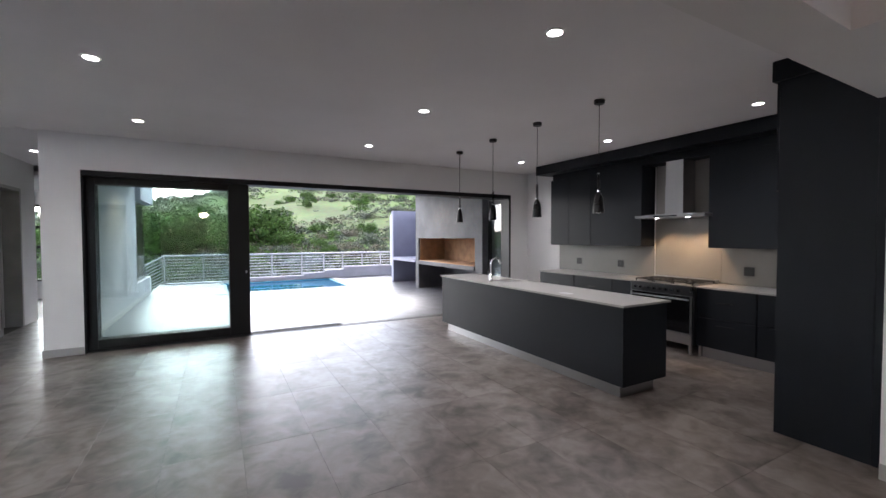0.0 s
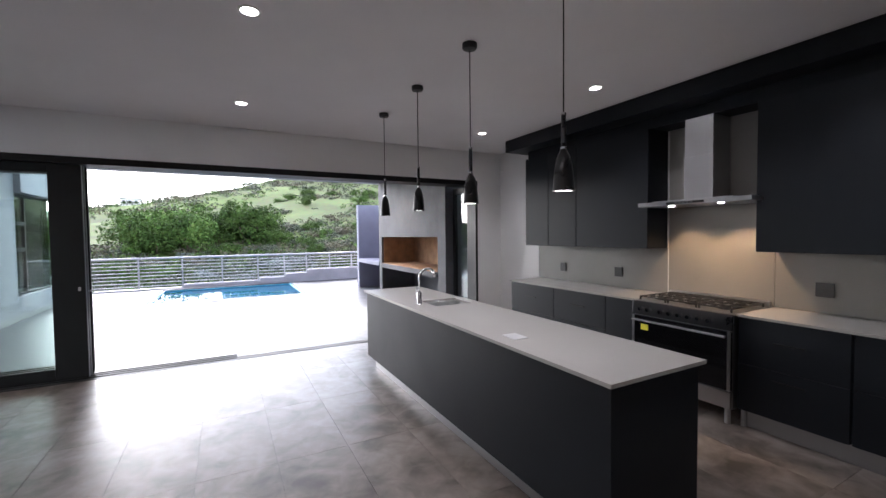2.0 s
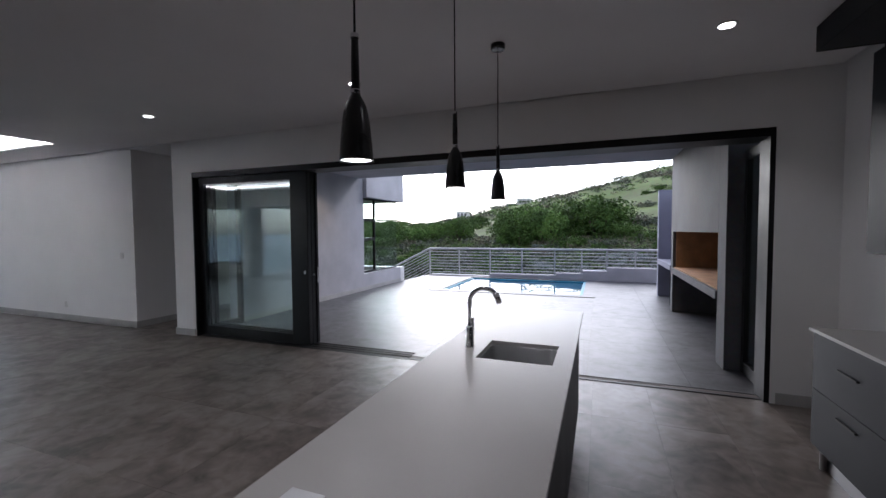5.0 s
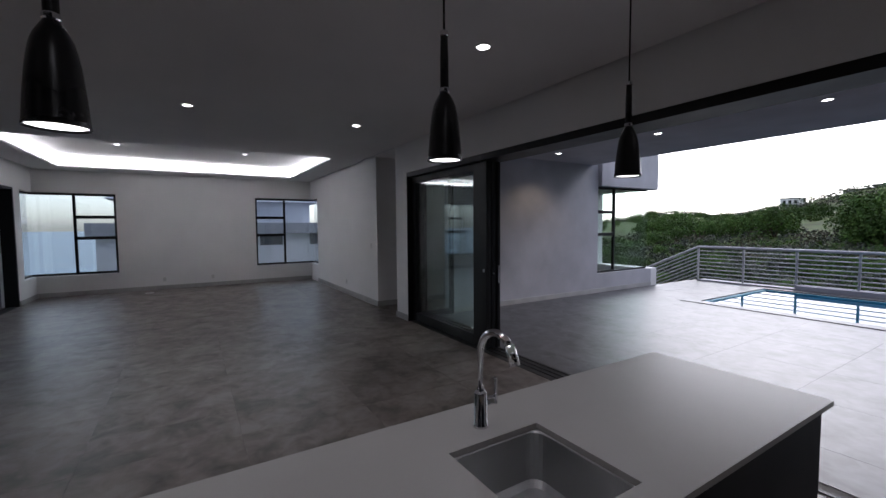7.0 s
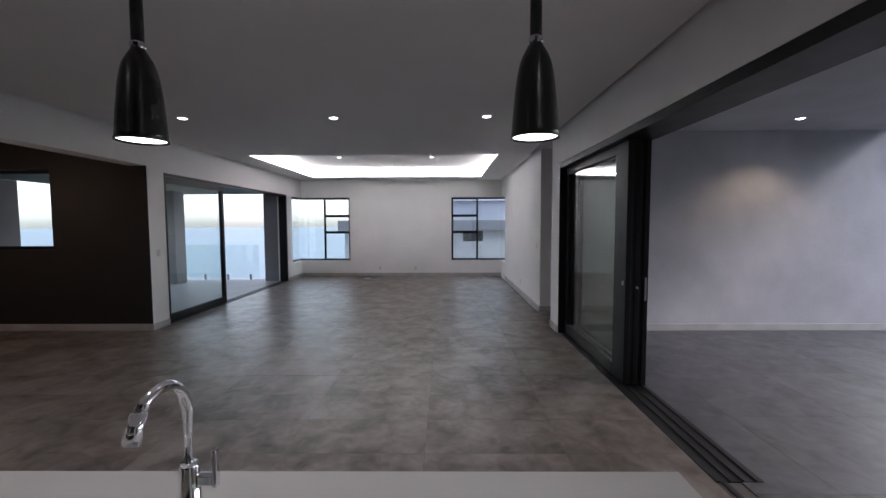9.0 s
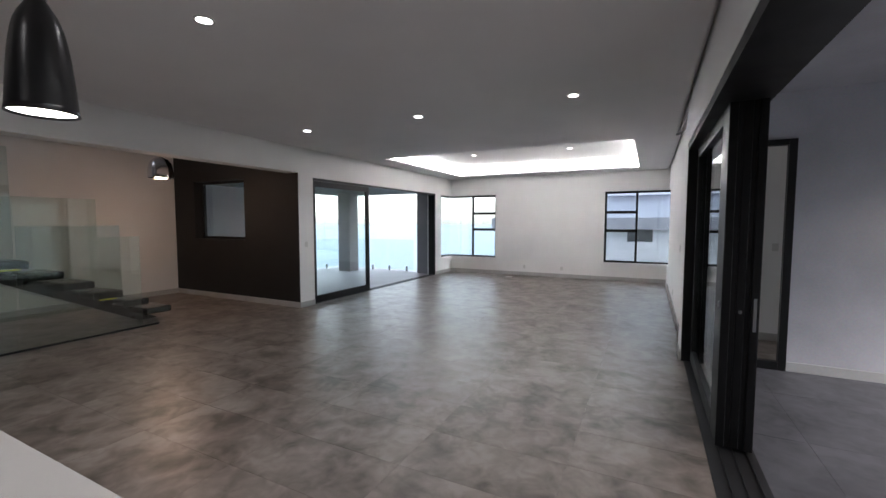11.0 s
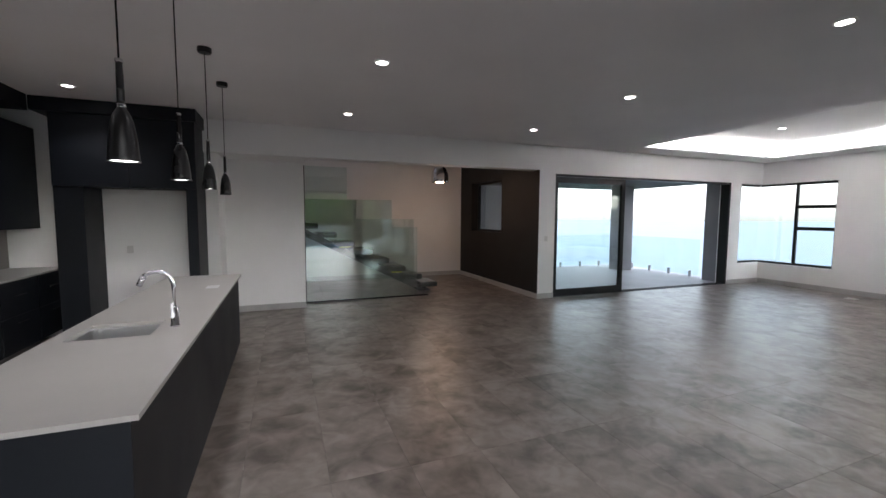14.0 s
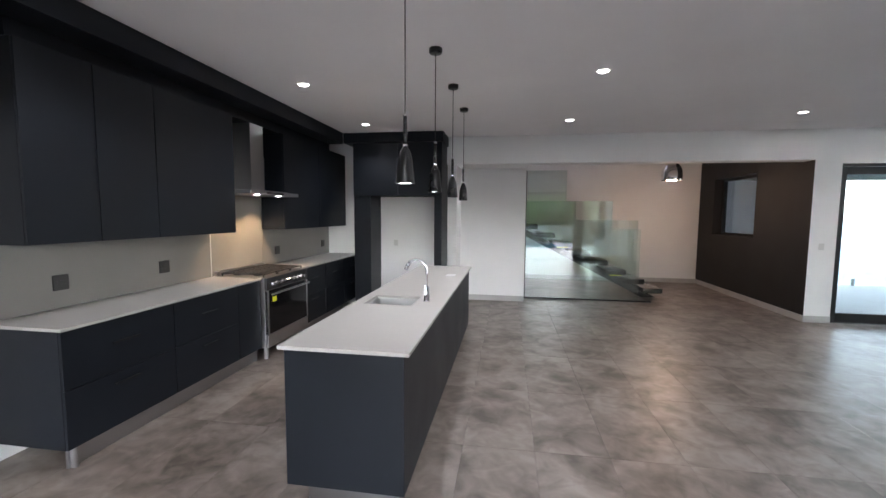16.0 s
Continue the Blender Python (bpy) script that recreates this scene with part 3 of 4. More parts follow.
CAB_TOP = 2.60
for y0, y1 in [(3.25, 4.213), (4.217, 4.703), (4.707, 5.165), (1.30, 2.285), (0.27, 1.296)]:
    cabinet("wall_cabinet", "charcoal laminate wall cabinet with a plain door", UX + 0.02, y0, 1.385, 5.483, y1, CAB_TOP, [(y0, y1, 1.385, CAB_TOP, 0)], "-x", "kitchen wall cabinets")
bulk = thing("kitchen_bulkhead", (5.2, 2.8, 2.712), "charcoal bulkhead panel over the wall cabinets", "bulkhead")
part("fascia", box(4.955, 0.85, 2.712, 4.975, 5.36, H - 0.003, 0.003), CARCASS, bulk)
part("end_panel", box(4.975, 5.34, 2.712, 5.498, 5.36, H - 0.003, 0.003), CARCASS, bulk)
part("soffit", box(4.976, 0.80, 2.714, 5.498, 5.34, 2.74), CARCASS, bulk)
part("recessed_filler", box(5.21, 0.80, 2.603, 5.483, 5.165, 2.713), CARCASS, bulk, "shadowed filler panel set back over the cabinets")
# tall unit round the fridge space
tall = thing("tall_cabinet", (4.05, 0.5, 0), "tall charcoal cabinet surround with an empty fridge space", "cabinet")
part("side_panel", box(3.36, 0.253, 0.0, 3.48, 0.80, 2.72, 0.003), CARCASS, tall)
part("side_filler", box(3.36, 0.173, 0.0, 3.485, 0.252, 2.434), CARCASS, tall)
part("side_panel", box(4.52, 0.26, 0.0, 4.80, 0.80, 2.72, 0.003), CARCASS, tall)
part("body", box(3.481, 0.26, 1.89, 4.519, 0.80, 2.72, 0.003), CARCASS, tall)
part("door", box(3.36, 0.801, 1.885, 4.06, 0.82, 2.715, 0.003), CARCASS, tall)
part("door", box(4.064, 0.801, 1.885, 4.80, 0.82, 2.715, 0.003), CARCASS, tall)
part("cornice", box(3.335, 0.26, 2.721, 4.952, 0.845, H - 0.004, 0.004), CARCASS, tall)
part("back_panel", box(3.481, 0.254, 0.0, 4.519, 0.259, 1.889), PLASTER, tall)

# island
isl = thing("kitchen_island", (3.16, 3.5, 0), "long charcoal kitchen island with a pale quartz top", "island")
part("body", boxes([(2.83, 1.76, 0.13, 3.48, 5.24, 0.66), (2.83, 1.76, 0.66, 3.48, 3.82, 0.878), (2.83, 4.23, 0.66, 3.48, 5.24, 0.878), (2.83, 3.82, 0.66, 3.01, 4.23, 0.878), (3.45, 3.82, 0.66, 3.48, 4.23, 0.878)]), CARCASS, isl)
part("plinth", box(2.90, 1.84, 0.0, 3.40, 5.16, 0.129, 0.002), STEEL, isl, "brushed steel kick board")
SX0, SX1, SY0, SY1 = 3.04, 3.42, 3.85, 4.2
part("worktop", boxes([(2.80, 1.735, 0.88, 3.508, SY0, 0.90), (2.80, SY1, 0.88, 3.508, 5.26, 0.90), (2.80, SY0, 0.88, SX0, SY1, 0.90), (SX1, SY0, 0.88, 3.508, SY1, 0.90)]), STONE, isl, "pale quartz worktop")

# ---- floors ----
structure("floor", boxes([(-8.5, 0.0, -0.25, 5.5, 6.27, -0.004), (-2.19, -3.4, -0.25, 5.5, 0.0, -0.004), (-3.66, 6.3, -0.25, -2.39, 9.4, -0.004), (-8.0, 9.4, -0.25, -2.39, 13.2, -0.004)]), GROUT, "mottled brown-grey tiled floor", "floor")
structure("patio", boxes([(-2.1, 6.27, -0.25, 5.9, 11.98, -0.004), (-2.1, 11.98, -0.25, -0.28, 15.4, -0.004), (3.27, 11.98, -0.25, 5.9, 15.4, -0.004), (-0.28, 14.85, -0.25, 3.27, 15.4, -0.004)]), GROUT, "grey tiled patio round the pool", "patio")
structure("deck", box(-8.0, -3.9, -0.25, -2.45, 0.06, -0.004), DECK_TILE, "grey tiled sea deck", "deck")

# ---- patio ----
pool = tagged(new("pool"), "blue plastered swimming pool sunk in the patio", "pool", kind="structure")
part("basin", boxes([(-0.28, 11.98, -1.6, 3.27, 14.85, -1.5), (-0.28, 11.98, -1.5, -0.20, 14.85, -0.01), (3.19, 11.98, -1.5, 3.27, 14.85, -0.01), (-0.2, 11.98, -1.5, 3.19, 12.06, -0.01), (-0.2, 14.77, -1.5, 3.19, 14.85, -0.01)]), POOL, pool)
wm = bpy.data.materials.new("pool_water")
wm.use_nodes = True
wb = wm.node_tree.nodes["Principled BSDF"]
wb.inputs["Base Color"].default_value = (0.005, 0.09, 0.165, 1)
wb.inputs["Specular IOR Level"].default_value = 0.07
wb.inputs["Roughness"].default_value = 0.03
wnz, wbp = wm.node_tree.nodes.new("ShaderNodeTexNoise"), wm.node_tree.nodes.new("ShaderNodeBump")
wnz.inputs["Scale"].default_value = 3.0
wbp.inputs["Strength"].default_value, wbp.inputs["Distance"].default_value = 0.008, 0.02
wm.node_tree.links.new(wnz.outputs["Fac"], wbp.inputs["Height"])
wm.node_tree.links.new(wbp.outputs["Normal"], wb.inputs["Normal"])
part("coping", boxes([(-0.55, 11.72, 0.001, 3.54, 11.98, 0.012), (-0.55, 14.85, 0.001, 3.54, 15.08, 0.012), (-0.55, 11.98, 0.001, -0.28, 14.85, 0.012), (3.27, 11.98, 0.001, 3.54, 14.85, 0.012)]), PATIO_TILE, pool, "grey stone pool coping")
part("water", box(-0.2, 12.06, -0.15, 3.19, 14.77, -0.03), wm, pool, "rippling blue pool water")

braai = thing("braai", (5.4, 8.8, 0), "built-in dark grey screed braai with a brick-lined firebox", "barbecue")
BF, BB = 4.9, 5.9
part("pier", box(BF, 7.1, 0, BB, 7.42, 2.876, 0.006), BRAAI, braai)
part("pier", box(BF, 10.52, 0, BB, 10.72, 2.876, 0.006), BRAAI, braai)
part("chimney_breast", box(BF, 7.42, 1.50, BB, 10.52, 2.876, 0.006), BRAAI, braai)
part("shelf", box(BF - 0.02, 7.42, 0.73, BB, 10.52, 0.83, 0.006), BRAAI, braai, "screed hearth slab")
part("firebox_back", box(BB - 0.12, 7.42, 0.83, BB - 0.02, 10.52, 1.5), BRICK_ORANGE, braai, "pale orange firebrick lining")
part("firebox_floor", box(BF + 0.02, 7.42, 0.83, BB - 0.12, 10.52, 0.845), BRICK_ORANGE, braai, "pale orange firebrick hearth")
for y0, y1 in ((7.42, 7.46), (10.48, 10.52)):
    part("firebox_side", box(BF + 0.05, y0, 0.845, BB - 0.12, y1, 1.5), BRICK_ORANGE, braai, "pale orange firebrick side")
part("back_wall", box(BB - 0.1, 7.42, 0, BB, 10.52, 0.73), BRAAI, braai)
side = thing("braai_side_counter", (5.4, 11.7, 0), "lilac-grey plastered side counter with a screen wall beside the braai", "counter")
part("screen_wall", box(BF, 12.55, 0, BB, 12.72, 2.45, 0.004), LILAC, side)
part("counter_top", box(BF - 0.02, 10.72, 0.76, BB - 0.1, 12.549, 0.86, 0.004), LILAC, side)
part("back_wall", box(BB - 0.1, 10.72, 0, BB, 12.55, 2.45), LILAC, side)
structure("wall_patio_east", boxes([(5.9, 6.5, -0.2, 6.15, 15.4, 2.45)]), EXT_PLASTER, "lilac-grey boundary wall of the patio", "wall")
structure("patio_kerb", boxes([(-1.9, 15.1, -0.2, 0.25, 15.4, 0.04), (0.25, 15.1, -0.2, 2.35, 15.4, 0.12), (2.35, 15.1, -0.2, 3.15, 15.4, 0.20), (3.15, 15.1, -0.2, 3.85, 15.4, 0.29), (3.85, 15.1, -0.2, 5.9, 15.4, 0.40)]), EXT_PLASTER, "stepped plastered kerb under the railing", "kerb")

RY = 15.2
railing = thing("railing", (1.5, RY, 0), "galvanised steel balustrade with horizontal bars beside the pool", "railing")
posts = [-1.95, -0.86, 0.22, 1.28, 2.31, 3.12, 3.84, 4.62, 5.4]
for x in posts:
    part("post", box(x - 0.02, RY - 0.02, 0.0, x + 0.02, RY + 0.02, 0.93), RAIL, railing)
part("handrail", tube([(-1.95, RY, 0.93), (5.85, RY, 0.93)], 0.034), RAIL, railing)
for k in range(8):
    part("bar", tube([(-1.95, RY, 0.12 + k * 0.1), (5.85, RY, 0.12 + k * 0.1)], 0.013, 8), RAIL, railing)
stair_rail = thing("railing", (-2.6, 15.5, -0.5), "galvanised steel balustrade running down the garden steps", "railing")
E0, E1 = (-1.95, RY), (-3.2, 14.6)
part("handrail", tube([(*E0, 0.93), (*E1, 0.23)], 0.034), RAIL, stair_rail)
for k in range(8):
    part("bar", tube([(*E0, 0.12 + k * 0.1), (*E1, -0.58 + k * 0.1)], 0.013, 8), RAIL, stair_rail)
part("post", box(E1[0] - 0.02, E1[1] - 0.02, -0.9, E1[0] + 0.02, E1[1] + 0.02, 0.25), RAIL, stair_rail)

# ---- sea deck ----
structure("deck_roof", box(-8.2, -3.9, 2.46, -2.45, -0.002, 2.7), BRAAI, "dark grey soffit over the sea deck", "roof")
structure("deck_column", box(-7.97, -0.435, -0.1, -7.52, -0.02, 2.46), GREY_EXT, "grey plastered pier beside the deck opening", "column")
structure("deck_column_2", box(-7.3, -2.95, -0.1, -6.88, -2.5, 2.46), GREY_EXT, "grey plastered deck column", "column")
structure("wall_deck", box(-4.3, -4.1, -0.1, -2.4, -3.91, 2.46), EXT_PLASTER, "pale plastered screen wall of the sea deck", "wall")
bal = thing("glass_balustrade", (-7.7, -2, 0), "frameless glass balustrade on short steel spigots", "balustrade")
for x, y in [(-7.75, -0.95 - i * 0.65) for i in range(5)] + [(-7.2 + i * 0.75, -3.75) for i in range(7)]:
    part("spigot", box(x - 0.025, y - 0.025, -0.004, x + 0.025, y + 0.025, 0.16, 0.006), STEEL, bal)
part("pane", box(-7.756, -3.75, 0.06, -7.744, -0.7, 1.0), GLASS, bal).visible_shadow = False
part("pane", box(-7.74, -3.756, 0.06, -2.5, -3.744, 1.0), GLASS, bal).visible_shadow = False

# ---- land, sea, neighbour ----
def ridge(a):
    """Elevation of the skyline, in degrees, by compass angle left of north."""
    return float(np.interp(a, [-180, -120, -60, -40, -25, -14, -7, 7, 19, 26, 45, 70, 100, 180], [1, 8, 12, 11, 9.3, 8.0, 7.0, 3.9, 1.2, 0.4, 0.2, -4, -12, -12]))


def land(x, y):
    dx, dy = x - 1.0, y - 8.0
    r = math.hypot(dx, dy)
    a = math.degrees(math.atan2(-dx, dy))
    e = ridge(a)
    near = -1.6 + 0.02 * r
    far = 1.4 + r * math.tan(radians(e))
    s = min(1.0, max(0.0, (r - 14) / 190.0)) ** 0.75
    z = near * (1 - s) + far * s
    if a > 60 or a < -150:
        z = min(z, -1.0 - 0.35 * max(0.0, r - 9))
    n = noise.noise(Vector((x * 0.03, y * 0.03, 0))) * min(6.0, r * 0.02) + noise.noise(Vector((x * 0.12, y * 0.12, 3))) * min(1.2, r * 0.012)
    return z + n if r > 12 else z


bm = bmesh.new()
radii = [10.5, 12, 14, 16, 19, 22, 26, 30, 35, 41, 48, 56, 66, 78, 92, 108, 128, 150, 176, 205, 240, 280, 330]
rings = []
for r in radii:
    rings.append([])
    for k in range(180):
        a = radians(k * 2)
        x, y = 1.0 - r * math.sin(a), 8.0 + r * math.cos(a)
        rings[-1].append(bm.verts.new((x, y, max(-40, land(x, y)))))
mid = bm.verts.new((1, 8, -1.8))
for k in range(180):
    bm.faces.new((mid, rings[0][k], rings[0][(k + 1) % 180]))
    for p, q in zip(rings, rings[1:]):
        bm.faces.new((p[k], q[k], q[(k + 1) % 180], p[(k + 1) % 180]))
bmesh.ops.recalc_face_normals(bm, faces=bm.faces[:])
GRASS = material("hillside_grass", (0.066, 0.098, 0.027), 0.95, vary=0.45, scale=0.03, fine=0.9, bump=0.4, tint=(0.048, 0.06, 0.022), spec=0.1)
g = structure("ground", bm, GRASS, "green hillside of grass and scrub rising behind the house", "ground")
for p in g.data.polygons:
    p.use_smooth = True
SEA = material("sea_water", (0.10, 0.16, 0.22), 0.4, vary=0.2, scale=0.01, fine=0.2, bump=0.25, rough_vary=0.05)
structure("sea", lathe([(0.01, 0), (400, 0), (4500, 0)], (0, 0, -26), 64), SEA, "calm blue sea reaching the horizon", "sea")

LEAF = material("dark_leaves", (0.072, 0.12, 0.030), 0.6, vary=0.35, scale=0.9, fine=5, bump=0.0, tint=(0.030, 0.056, 0.015), object_vary=0.35, spec=0.05)
FYNBOS = material("grey_scrub_leaves", (0.07, 0.084, 0.05), 0.7, vary=0.3, scale=0.8, fine=6, bump=0.0, tint=(0.036, 0.044, 0.027), object_vary=0.4)
BARK = material("bark", (0.07, 0.05, 0.035), 0.9, vary=0.3, scale=4, fine=30, bump=0.3)


def bush_mesh(seed, leaves, flat, leaf):
    rng = random.Random(seed)
    lobes = [(rng.uniform(-0.55, 0.55), rng.uniform(-0.55, 0.55), rng.uniform(0.15, 0.85) * flat, rng.uniform(0.16, 0.44)) for _ in range(15)]
    verts, faces = [], []
    for _ in range(leaves):
        lx, ly, lz, lr = rng.choice(lobes)
        d = Vector((rng.gauss(0, 1), rng.gauss(0, 1), rng.gauss(0.25, 1))).normalized()
        c = Vector((lx, ly, lz)) + d * lr * rng.uniform(0.72, 1.05)
        if c.z < 0.02:
            c.z = rng.uniform(0.02, 0.2)
        n = (d + Vector((rng.uniform(-0.7, 0.7), rng.uniform(-0.7, 0.7), rng.uniform(-0.3, 0.9)))).normalized()
        u = n.orthogonal().normalized()
        u = (u * math.cos(rng.random() * 6.3) + n.cross(u) * math.sin(rng.random() * 6.3)).normalized()
        w = n.cross(u)
        s = leaf * rng.uniform(0.6, 1.4)
        i = len(verts)
        verts += [c - u * s, c + w * s * 0.55 + n * s * 0.2, c + u * s, c - w * s * 0.55 + n * s * 0.2]
        faces += [(i, i + 1, i + 2), (i, i + 2, i + 3)]
    me = bpy.data.meshes.new("crown")
    me.from_pydata([tuple(v) for v in verts], [], faces)
    me.update()
    return me


def stem_mesh():
    bm = bmesh.new()
    for ang in (0, 2.1, 4.2):
        t = tube([(0, 0, -0.3), (0.05 * math.cos(ang), 0.05 * math.sin(ang), 0.1), (0.25 * math.cos(ang), 0.25 * math.sin(ang), 0.5)], 0.025, 6)
        me = bpy.data.meshes.new("tmp")
        t.to_mesh(me)
        t.free()
        bm.from_mesh(me)
        bpy.data.meshes.remove(me)
    me = bpy.data.meshes.new("stems")
    bm.to_mesh(me)
    bm.free()
    me.materials.append(BARK)
    return me


STEMS = stem_mesh()
GREEN_BUSH = [bush_mesh(s, 2600, 1.1, 0.042) for s in range(4)]
GREY_BUSH = [bush_mesh(s + 20, 1000, 0.6, 0.05) for s in range(4)]
for me in GREEN_BUSH:
    me.materials.append(LEAF)
for me in GREY_BUSH:
    me.materials.append(FYNBOS)


def bush(meshes, x, y, size, high, rng, label, name, group):
    b = thing(name, (x, y, land(x, y) - 0.1), label, "bush", group)
    b.scale = (size, size, high)
    b.rotation_euler.z = rng.uniform(0, 6.28)
    for nm, me in (("stems", STEMS), ("crown", rng.choice(meshes))):
        o = new(nm, me)
        o.parent = b


BLUE_SHRUB = [bush_mesh(s + 40, 1000, 0.55, 0.05) for s in range(2)]
SILVER = material("silver_scrub_leaves", (0.13, 0.15, 0.148), 0.7, vary=0.25, scale=0.8, fine=6, bump=0.0, tint=(0.07, 0.088, 0.085), object_vary=0.3)
DRY = [bush_mesh(s + 50, 900, 0.55, 0.055) for s in range(2)]
DRY_LEAF = material("dry_scrub_leaves", (0.105, 0.092, 0.055), 0.75, vary=0.3, scale=0.8, fine=6, bump=0.0, tint=(0.045, 0.042, 0.026), object_vary=0.35)
for me in BLUE_SHRUB:
    me.materials.append(SILVER)
for me in DRY:
    me.materials.append(DRY_LEAF)
rng = random.Random(7)


def polar(r, a):
    return 1.0 - r * math.sin(radians(a)), 8.0 + r * math.cos(radians(a))


def free(x, y):
    return not ((y < 16.8 and x > -8.5) or (x < -2 and y < 15.5))


for k in range(300):
    r, a = 8 + 24 * rng.random() ** 0.8, rng.uniform(-46, 60)
    x, y = polar(r, a)
    if not free(x, y):
        continue
    s, patch = rng.uniform(0.55, 1.25), noise.noise(Vector((x * 0.13, y * 0.13, 5)))
    if patch > 0.14 and a < 12:
        bush(BLUE_SHRUB, x, y, s, s * rng.uniform(0.7, 1.0), rng, "round silver-grey shrub below the railing", "shrub", "silver shrubs")
    elif patch < -0.22:
        bush(DRY, x, y, s, s * rng.uniform(0.6, 0.9), rng, "low brownish dry scrub on the slope", "shrub", "dry scrub")
    elif rng.random() < 0.35:
        bush(GREEN_BUSH, x, y, s, s * rng.uniform(0.7, 0.95), rng, "small dark green bush on the slope", "bush", "hillside bushes")
    else:
        bush(GREY_BUSH, x, y, s, s * rng.uniform(0.6, 0.95), rng, "low grey-green fynbos scrub on the slope", "shrub", "scrub on the slope")
for k in range(34):
    r, a = rng.uniform(33, 62), rng.uniform(-6, 10.5)
    s = rng.uniform(1.1, 3.9)
    bush(GREEN_BUSH, *polar(r, a), s, s * rng.uniform(0.8, 1.15), rng, "tall dense green bush on the hillside", "bush", "hillside bushes")
for k in range(70):
    r, a = 34 + 90 * rng.random() ** 1.5, rng.choice([rng.uniform(22, 60), rng.uniform(-46, -6), rng.uniform(-46, -6)])
    s = rng.uniform(1.0, 2.4)
    bush(GREEN_BUSH if a > 0 else rng.choice([GREEN_BUSH, GREY_BUSH, DRY]), *polar(r, a), s, s * rng.uniform(0.6, 0.9), rng, "rounded bush on the hillside", "bush", "hillside bushes")
for k in range(34):
    r, a = rng.uniform(80, 135), rng.uniform(-44, 40)
    s = rng.uniform(1.8, 3.4)
    bush(GREEN_BUSH, *polar(r, a), s, s * rng.uniform(0.6, 0.9), rng, "dark tree far up the green hillside", "bush", "far trees")
for k in range(20):
    r, a = rng.uniform(34, 62), rng.uniform(17, 33)
    s = rng.uniform(1.3, 2.8)
    bush(GREEN_BUSH, *polar(r, a), s, s * rng.uniform(0.75, 1.0), rng, "dark rounded tree below the grassy slope", "bush", "hillside bushes")


def scrub(name, mat, clumps, seed, label, where):
    """Ground cover too small and too many to count: loose tufts of small leaves, joined."""
    rnd = np.random.RandomState(seed)
    verts, faces = [], []
    n = 0
    while n < clumps:
        r = 17 + 240 * rnd.rand() ** 1.9
        a = rnd.uniform(-47, 58)
        x, y = polar(r, a)
        if not free(x, y) or not where(r, a, noise.noise(Vector((x * 0.05, y * 0.05, 9)))):
            n += 0.2
            continue
        n += 1
        size = (0.35 + 0.009 * r) * rnd.uniform(0.6, 1.5)
        z0 = land(x, y)
        k = 46
        d = rnd.normal(size=(k, 3))
        d /= np.linalg.norm(d, axis=1)[:, None]
        d[:, 2] = np.abs(d[:, 2])
        c = np.array((x, y, z0)) + d * np.array((size, size, size * 0.7)) * rnd.uniform(0.7, 1.05, (k, 1))
        u, w = rnd.normal(size=(k, 3)), rnd.normal(size=(k, 3))
        s = size * 0.17
        u *= s / np.linalg.norm(u, axis=1)[:, None]
        w *= s / np.linalg.norm(w, axis=1)[:, None]
        base = len(verts)
        for i in range(k):
            verts += [tuple(c[i] - u[i]), tuple(c[i] + w[i]), tuple(c[i] + u[i])]
            faces.append((base + 3 * i, base + 3 * i + 1, base + 3 * i + 2))
    me = bpy.data.meshes.new(name)
    me.from_pydata(verts, [], faces)
    me.update()
    me.materials.append(mat)
    tagged(new(name, me), label, "scrub", kind="stuff")


def in_field(r, a, p):
    return 70 < r < 150 and a > -16 and p > -0.25 or (a > 11 and 45 < r < 160)


scrub("olive_scrub", FYNBOS, 2300, 3, "grey-green fynbos scrub covering the hillside", lambda r, a, p: not in_field(r, a, p))
scrub("green_scrub", LEAF, 1300, 4, "dark green scrub covering the hillside", lambda r, a, p: not in_field(r, a, p) and p > -0.1)
scrub("dry_scrub", DRY_LEAF, 1300, 5, "brownish dry scrub covering the hillside", lambda r, a, p: not in_field(r, a, p) and p < 0.1)

WHITE_WALL = material("white_render", (0.72, 0.71, 0.70), 0.8, vary=0.05)
for r, a, w in ((215, 17.8, 6), (225, 12.6, 9), (228, 10.6, 8), (222, 9.2, 7)):
    x, y = polar(r, a)
    z = land(x, y) - 1
    h = thing("far_house", (x, y, z), "small white house far off on the hillside", "house", "far houses")
    part("wall", box(x - w / 2, y - 4, z, x + w / 2, y + 4, z + 4), WHITE_WALL, h)
    part("roof", box(x - w / 2 - 0.4, y - 4.4, z + 4, x + w / 2 + 0.4, y + 4.4, z + 4.4), BRAAI, h)
    for k in range(3):
        part("window", box(x - w / 2 + 1 + k * w / 3.2, y - 4.05, z + 2.0, x - w / 2 + 2.0 + k * w / 3.2, y - 3.95, z + 3.3), BLACK, h)

house = thing("neighbour_house", (-13.5, 7, -1), "pale blue-grey rendered neighbouring house with a grey roof", "house")
HOUSE_WALL = material("pale_blue_render", (0.50, 0.52, 0.60), 0.8, vary=0.06, scale=1.2, fine=30)
WINDOW_DARK = material("dim_window", (0.10, 0.105, 0.12), 0.2, vary=0.1)
FASCIA = material("grey_fascia", (0.24, 0.25, 0.30), 0.7, vary=0.08)
part("wall", box(-17, 0.9, -3, -11.2, 10.5, 1.33), HOUSE_WALL, house)
part("fascia", box(-17.2, 0.7, 1.33, -11.0, 10.7, 1.70), FASCIA, house)
for y0, y1 in ((5.25, 5.98), (6.9, 7.4), (2.2, 2.9)):
    part("window", box(-11.25, y0, 0.93, -11.19, y1, 1.325, 0.005), WINDOW_DARK, house)
